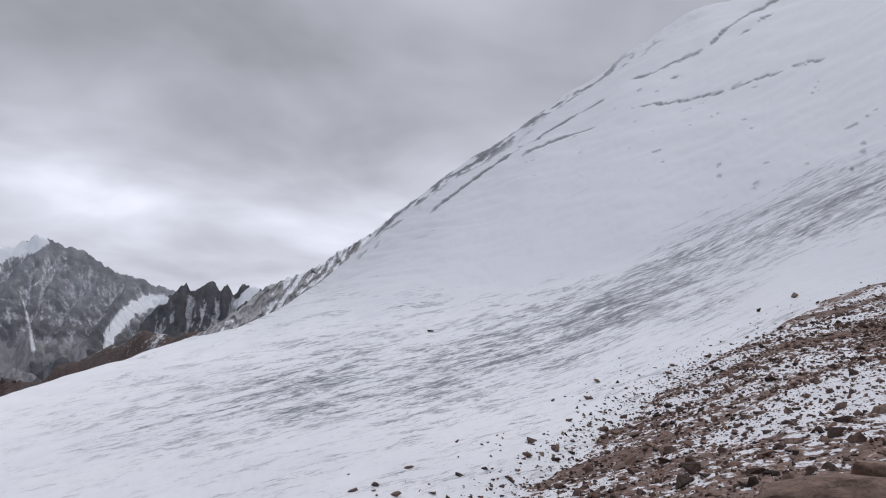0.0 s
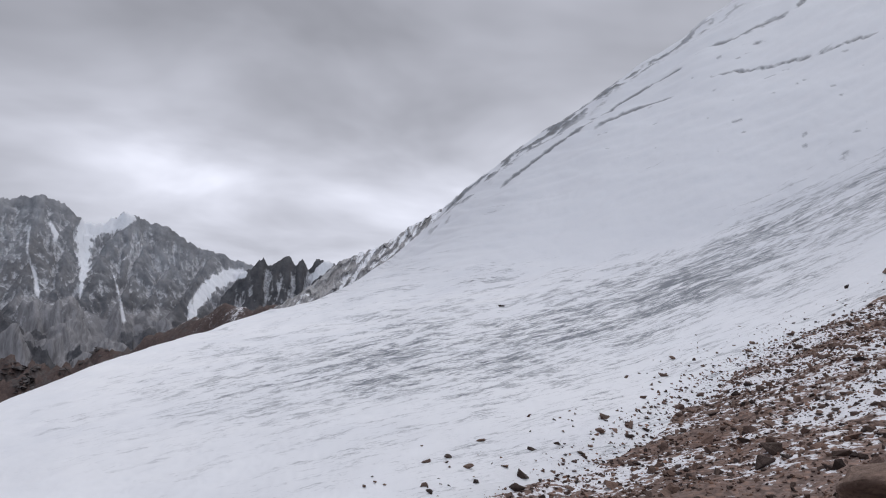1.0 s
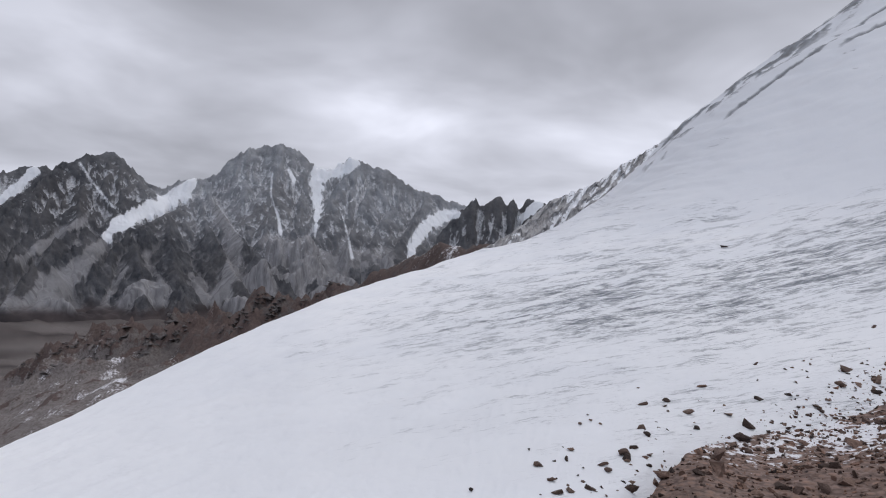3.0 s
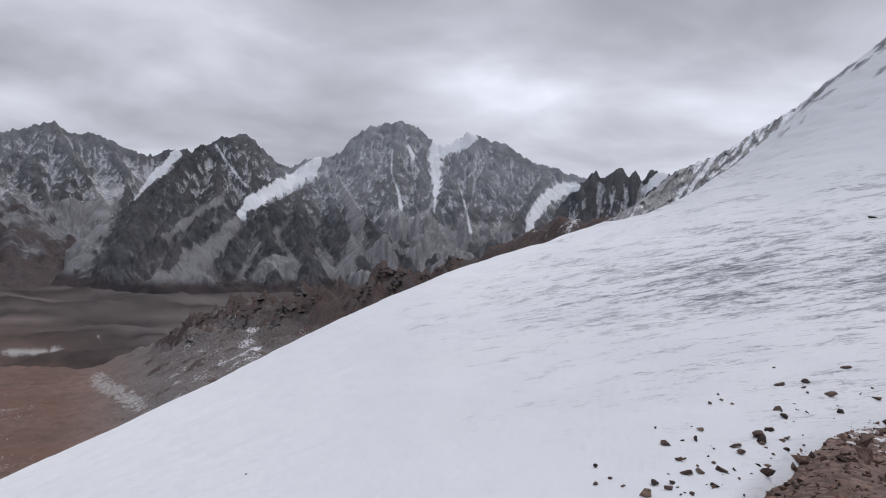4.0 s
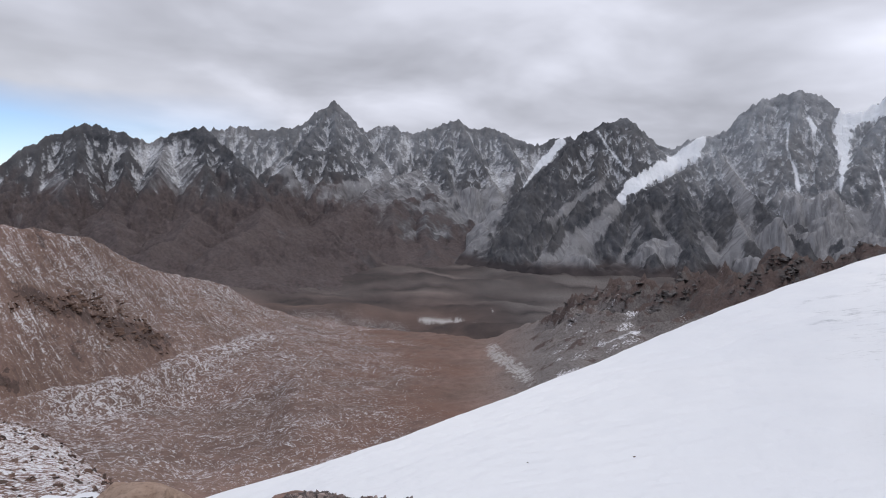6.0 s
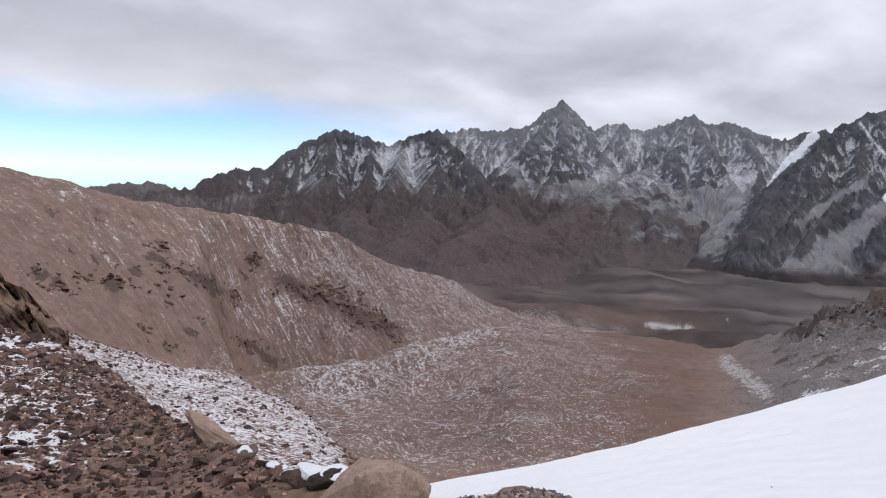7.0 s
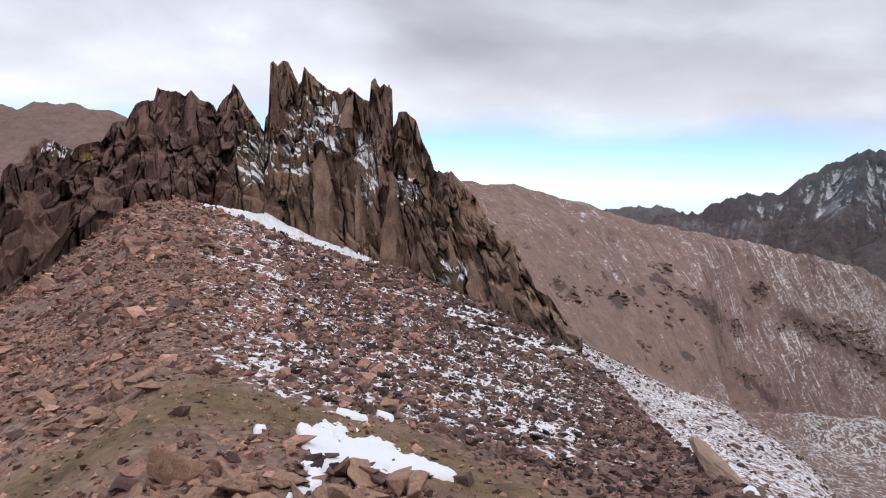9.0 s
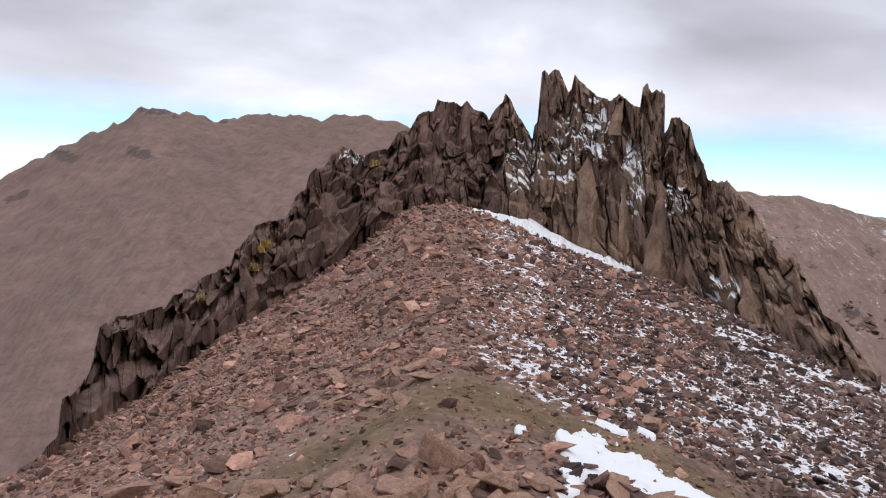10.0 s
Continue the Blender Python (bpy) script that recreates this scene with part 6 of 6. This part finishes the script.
def snow_drift():
    """Snow banked against the foot of the towers, running down the gully beside them."""
    az = np.arange(122.0, 137.5, 0.06)
    v = np.linspace(0, 1, 46)
    A, V = np.meshgrid(az, v)
    foot = np.interp(A, [k[0] for k in TOWER_FOOT], [k[1] for k in TOWER_FOOT])
    lip = along(A, LIP, 1, 0.8)
    r = lip - 4.2 + V * 4.8
    base = np.array([ground_z(-q * math.sin(radians(d)), q * math.cos(radians(d))) for d, q in zip(A.reshape(-1), r.reshape(-1))]).reshape(A.shape)
    bank = np.interp(A, [122, 125, 129, 132, 134.5, 137.5], [0.0, 0.15, 0.30, 0.55, 0.35, 0.0])
    cover = np.interp(A, [122, 124, 128, 131, 134, 137.5], [-0.25, 0.06, 0.24, 0.30, 0.16, -0.28]) + 0.45 * fbm(A * 0.8, V * 3.0, 5, 431, 0.6) + 0.55 * fbm(A * 2.6, V * 9.0, 4, 433, 0.6) - 0.25 * smooth01(0.45, 0.0, V)
    z = base + bank * smooth01(0.35, 1.0, V) ** 1.5 + np.clip(cover, -0.5, 0.25) * 0.55
    x, y = -r * np.sin(np.radians(A)), r * np.cos(np.radians(A))
    flat = {"ice": np.full(z.shape, 0.05), "rock_and_shade": np.zeros(z.shape)}
    sheet_mesh("snow_drift", np.stack([x, y, z], -1), SNOW, flat, "white snow drift banked at the foot of the rock towers", "snow drift")


snow_drift()


# ---- tufts of dry yellow grass in the cracks ----
def grass_tuft(az, el, r, size, seed):
    rng = random.Random(seed)
    bm = bmesh.new()
    for _ in range(70):
        a, out = rng.uniform(0, 6.28), rng.uniform(0.2, 1.0)
        base = Vector((rng.gauss(0, 0.2), rng.gauss(0, 0.2), 0)) * size
        tip = base + Vector((math.cos(a) * out * 0.6, math.sin(a) * out * 0.6, rng.uniform(0.35, 0.8))) * size
        side = Vector((-math.sin(a), math.cos(a), 0)) * size * 0.05
        v = [bm.verts.new(base - side), bm.verts.new(base + side), bm.verts.new(tip)]
        bm.faces.new(v)
    me = bpy.data.meshes.new("grass_tuft")
    bm.to_mesh(me)
    bm.free()
    me.materials.append(DRY_GRASS)
    ob = tagged(new("grass_tuft", me), "tuft of dry yellow grass in a rock crack", "grass", "grass tufts")
    ob.matrix_basis = Matrix.Translation(place(az, el, r))


m_grass, t_grass, b_grass = material("dry_grass")
t_grass.links.new(mix(t_grass, spot(t_grass, 9.0), (0.30, 0.21, 0.055), (0.46, 0.35, 0.11)), b_grass.inputs["Base Color"])
b_grass.inputs["Roughness"].default_value = 0.9
DRY_GRASS = m_grass
for az, el, r, size, seed in ((153.4, -7.4, 20.4, 0.34, 1), (153.0, -6.0, 20.8, 0.30, 2), (152.4, -5.6, 21.0, 0.34, 3), (157.2, -9.6, 16.6, 0.22, 4), (144.2, 1.0, 29.5, 0.4, 5), (127.2, -3.2, 30.3, 0.36, 6), (127.9, -6.6, 27.0, 0.30, 7)):
    grass_tuft(az, el, r, size, seed)


# ---- scree ----
def off_trail(az, r):
    mid = float(np.interp(az, [95, 105, 111, 117, 121, 129, 137, 142, 151, 158, 161, 170], [3.7, 4.0, 4.26, 4.55, 4.8, 5.2, 5.4, 4.95, 4.7, 4.0, 3.7, 3.4]))
    return 0.06 if abs(r - mid) < 0.6 else 1.0


def inside_lip(az, r):
    if 122 < az < 135 and r > dist_table(az) * 0.86:
        return 0.2
    return off_trail(az, r) if r < dist_table(az) * 1.04 else 0.0


LIP_TABLE = along(np.arange(-60, 200, 0.5), LIP, 1, 0.8)


def dist_table(az):
    return LIP_TABLE[int((az + 60) * 2)]


def moraine(az, r):
    c = float(np.interp(az, [k[0] for k in CONTACT], [k[1] for k in CONTACT]))
    return math.exp(-max(r - c * 0.92, 0) / (0.05 * c + 0.16))


red = strewn(19000, (118, 172), (3.0, 14), (0.043, 0.27), 501, inside_lip) + strewn(12500, (118, 172), (13, 33), (0.078, 0.40), 511, inside_lip)
dark = strewn(16000, (93, 131), (3.4, 14), (0.040, 0.17), 502, inside_lip) + strewn(7500, (93, 131), (13, 33), (0.080, 0.36), 512, inside_lip)
side = strewn(12000, (-40, 14), (3.0, 32), (0.040, 0.22), 503, moraine)
gravel = strewn(20000, (93, 172), (2.6, 12), (0.022, 0.07), 504, lambda a, r: 1.0 if r < dist_table(a) else 0.0)
talus = strewn(10000, (85, 109), (28, 175), (0.22, 0.75), 505, lambda a, r: 0.2 + 0.8 * r / 175)
around = strewn(3000, (-40, 300), (0.6, 6.5), (0.045, 0.20), 506, lambda a, r: 0.0 if (a < 92 and r > 2.2) or (92 <= a <= 172 and r > 2.6) else 1.0)
red.sort(key=lambda s: s[2])
dark.sort(key=lambda s: s[2])
side.sort(key=lambda s: s[2])
single_stones(red[:160], STONE, "reddish angular stone lying on the scree", "stones of the scree")
single_stones(dark[:70], GREY_STONE, "dark grey angular stone lying on the scree", "stones of the scree")
single_stones(side[:60], MORAINE_STONE, "grey-brown stone at the glacier's edge", "stones of the moraine")
stone_field("red_scree", red[160:], STONE, "reddish-brown scree of angular stones")
stone_field("dark_scree", dark[70:], GREY_STONE, "dark grey scree with snow between the stones")
stone_field("moraine_stones", side[60:], MORAINE_STONE, "brown stones strewn along the snow's edge")
stone_field("saddle_stones", around, STONE, "reddish stones strewn over the saddle")
stone_field("gravel", gravel, STONE, "brown gravel on the path")
stone_field("moraine_gravel", strewn(14000, (-40, 12), (3.0, 18), (0.022, 0.08), 507, lambda a, r: 1.0 if r < float(np.interp(a, [k[0] for k in CONTACT], [k[1] for k in CONTACT])) * 0.97 else 0.0), MORAINE_GRIT, "brown gravel on the moraine beside the glacier")
stone_field("mound_stones", strewn(3600, (63.5, 79.5), (3.2, 3.98), (0.020, 0.06), 508, lambda a, r: math.exp(-((a - 71) / 5.0) ** 2)), MOUND_STONE, "grey stones on a mound at the snow's edge")
stone_field("talus", talus, MORAINE_STONE, "grey stones strewn over the snowy flank")


# ---- dark rock outcrops on the brown ridge ----
def far_ground(az, el, start=330.0, stop=1200.0):
    r = start
    while r < stop:
        p = place(az, el, r)
        if ground_z(p.x, p.y) >= p.z:
            return p
        r += 2.0
    return None


OUTCROP_MESHES = {}
for mat in (OUTCROP, GREY_OUTCROP):
    for k, (co, tri) in enumerate(SHAPES):
        me = bpy.data.meshes.new("block")
        me.from_pydata(co.tolist(), [], tri.tolist())
        me.materials.append(mat)
        OUTCROP_MESHES[mat.name, k] = me


def outcrop(az, el, size, seed, mat=OUTCROP, label="dark broken rock outcrop on the brown slope", group="outcrops of the ridge", start=330.0, tall=1.0):
    """A knot of angular blocks standing out of the slope, strung down the fall line."""
    rng = random.Random(seed)
    p = far_ground(az, el, start)
    if p is None:
        return
    thing = tagged(new("outcrop"), label, "rock outcrop", group)
    thing.matrix_basis = Matrix.Translation(p)
    for _ in range(rng.randint(9, 15)):
        along_fall, across = rng.gauss(0, 0.55) * size, rng.gauss(0, 0.30) * size
        a = radians(az)
        x = math.cos(a) * (across - 0.5 * along_fall) + math.sin(a) * along_fall * 1.2
        y = math.sin(a) * (across - 0.5 * along_fall) - math.cos(a) * along_fall * 1.2
        w = size * rng.uniform(0.25, 0.8)
        ob = new("block", OUTCROP_MESHES[mat.name, rng.randrange(len(SHAPES))])
        ob.parent = thing
        ob.matrix_basis = pose(x, y, ground_z(p.x + x, p.y + y) - p.z + 0.02 * w, rng.gauss(0, 14), rng.gauss(0, 14), rng.uniform(0, 360)) @ Matrix.Diagonal((w, w * rng.uniform(0.7, 1.2), w * rng.uniform(0.25, 0.55) * tall, 1))


rng = random.Random(88)
for (a0, e0), (a1, e1), count, spread, size in (((101.3, -6.6), (94.9, -10.1), 16, 0.35, 5.0), ((91.6, -8.6), (82.4, -12.9), 34, 0.75, 6.0), ((94.9, -12.9), (92.2, -15.0), 5, 0.3, 5.0),
                                                ((88.8, -9.2), (83.5, -11.4), 14, 0.4, 5.0), ((108.5, -8.0), (104.4, -8.7), 5, 0.5, 8.0), ((106.0, -5.5), (98.0, -11.6), 12, 1.6, 4.0), ((116.0, -3.5), (108.0, -9.5), 9, 1.5, 5.0),
                                                ((94.0, -6.8), (93.6, -7.2), 3, 0.2, 6.0), ((100.0, -2.6), (88.0, -6.0), 14, 0.9, 3.0), ((104.0, -4.5), (90.0, -9.0), 16, 1.8, 3.0)):
    for k in range(count):
        f = (k + rng.uniform(-0.4, 0.4)) / max(count - 1, 1)
        outcrop(a0 + f * (a1 - a0) + rng.gauss(0, 0.3), e0 + f * (e1 - e0) + rng.gauss(0, spread), size * math.exp(rng.gauss(0.2, 0.45)), rng.randrange(9999))
for k in range(60):
    az = rng.uniform(27, 52)
    crest = float(np.interp(az, [q[0] for q in CREST], [q[2] for q in CREST]))
    outcrop(az, crest - abs(rng.gauss(0.1, 0.9)), math.exp(rng.gauss(2.2, 0.4)), rng.randrange(9999), GREY_OUTCROP, "dark grey crags along the crest of the rib", "crags of the rib", 280.0, 0.9)
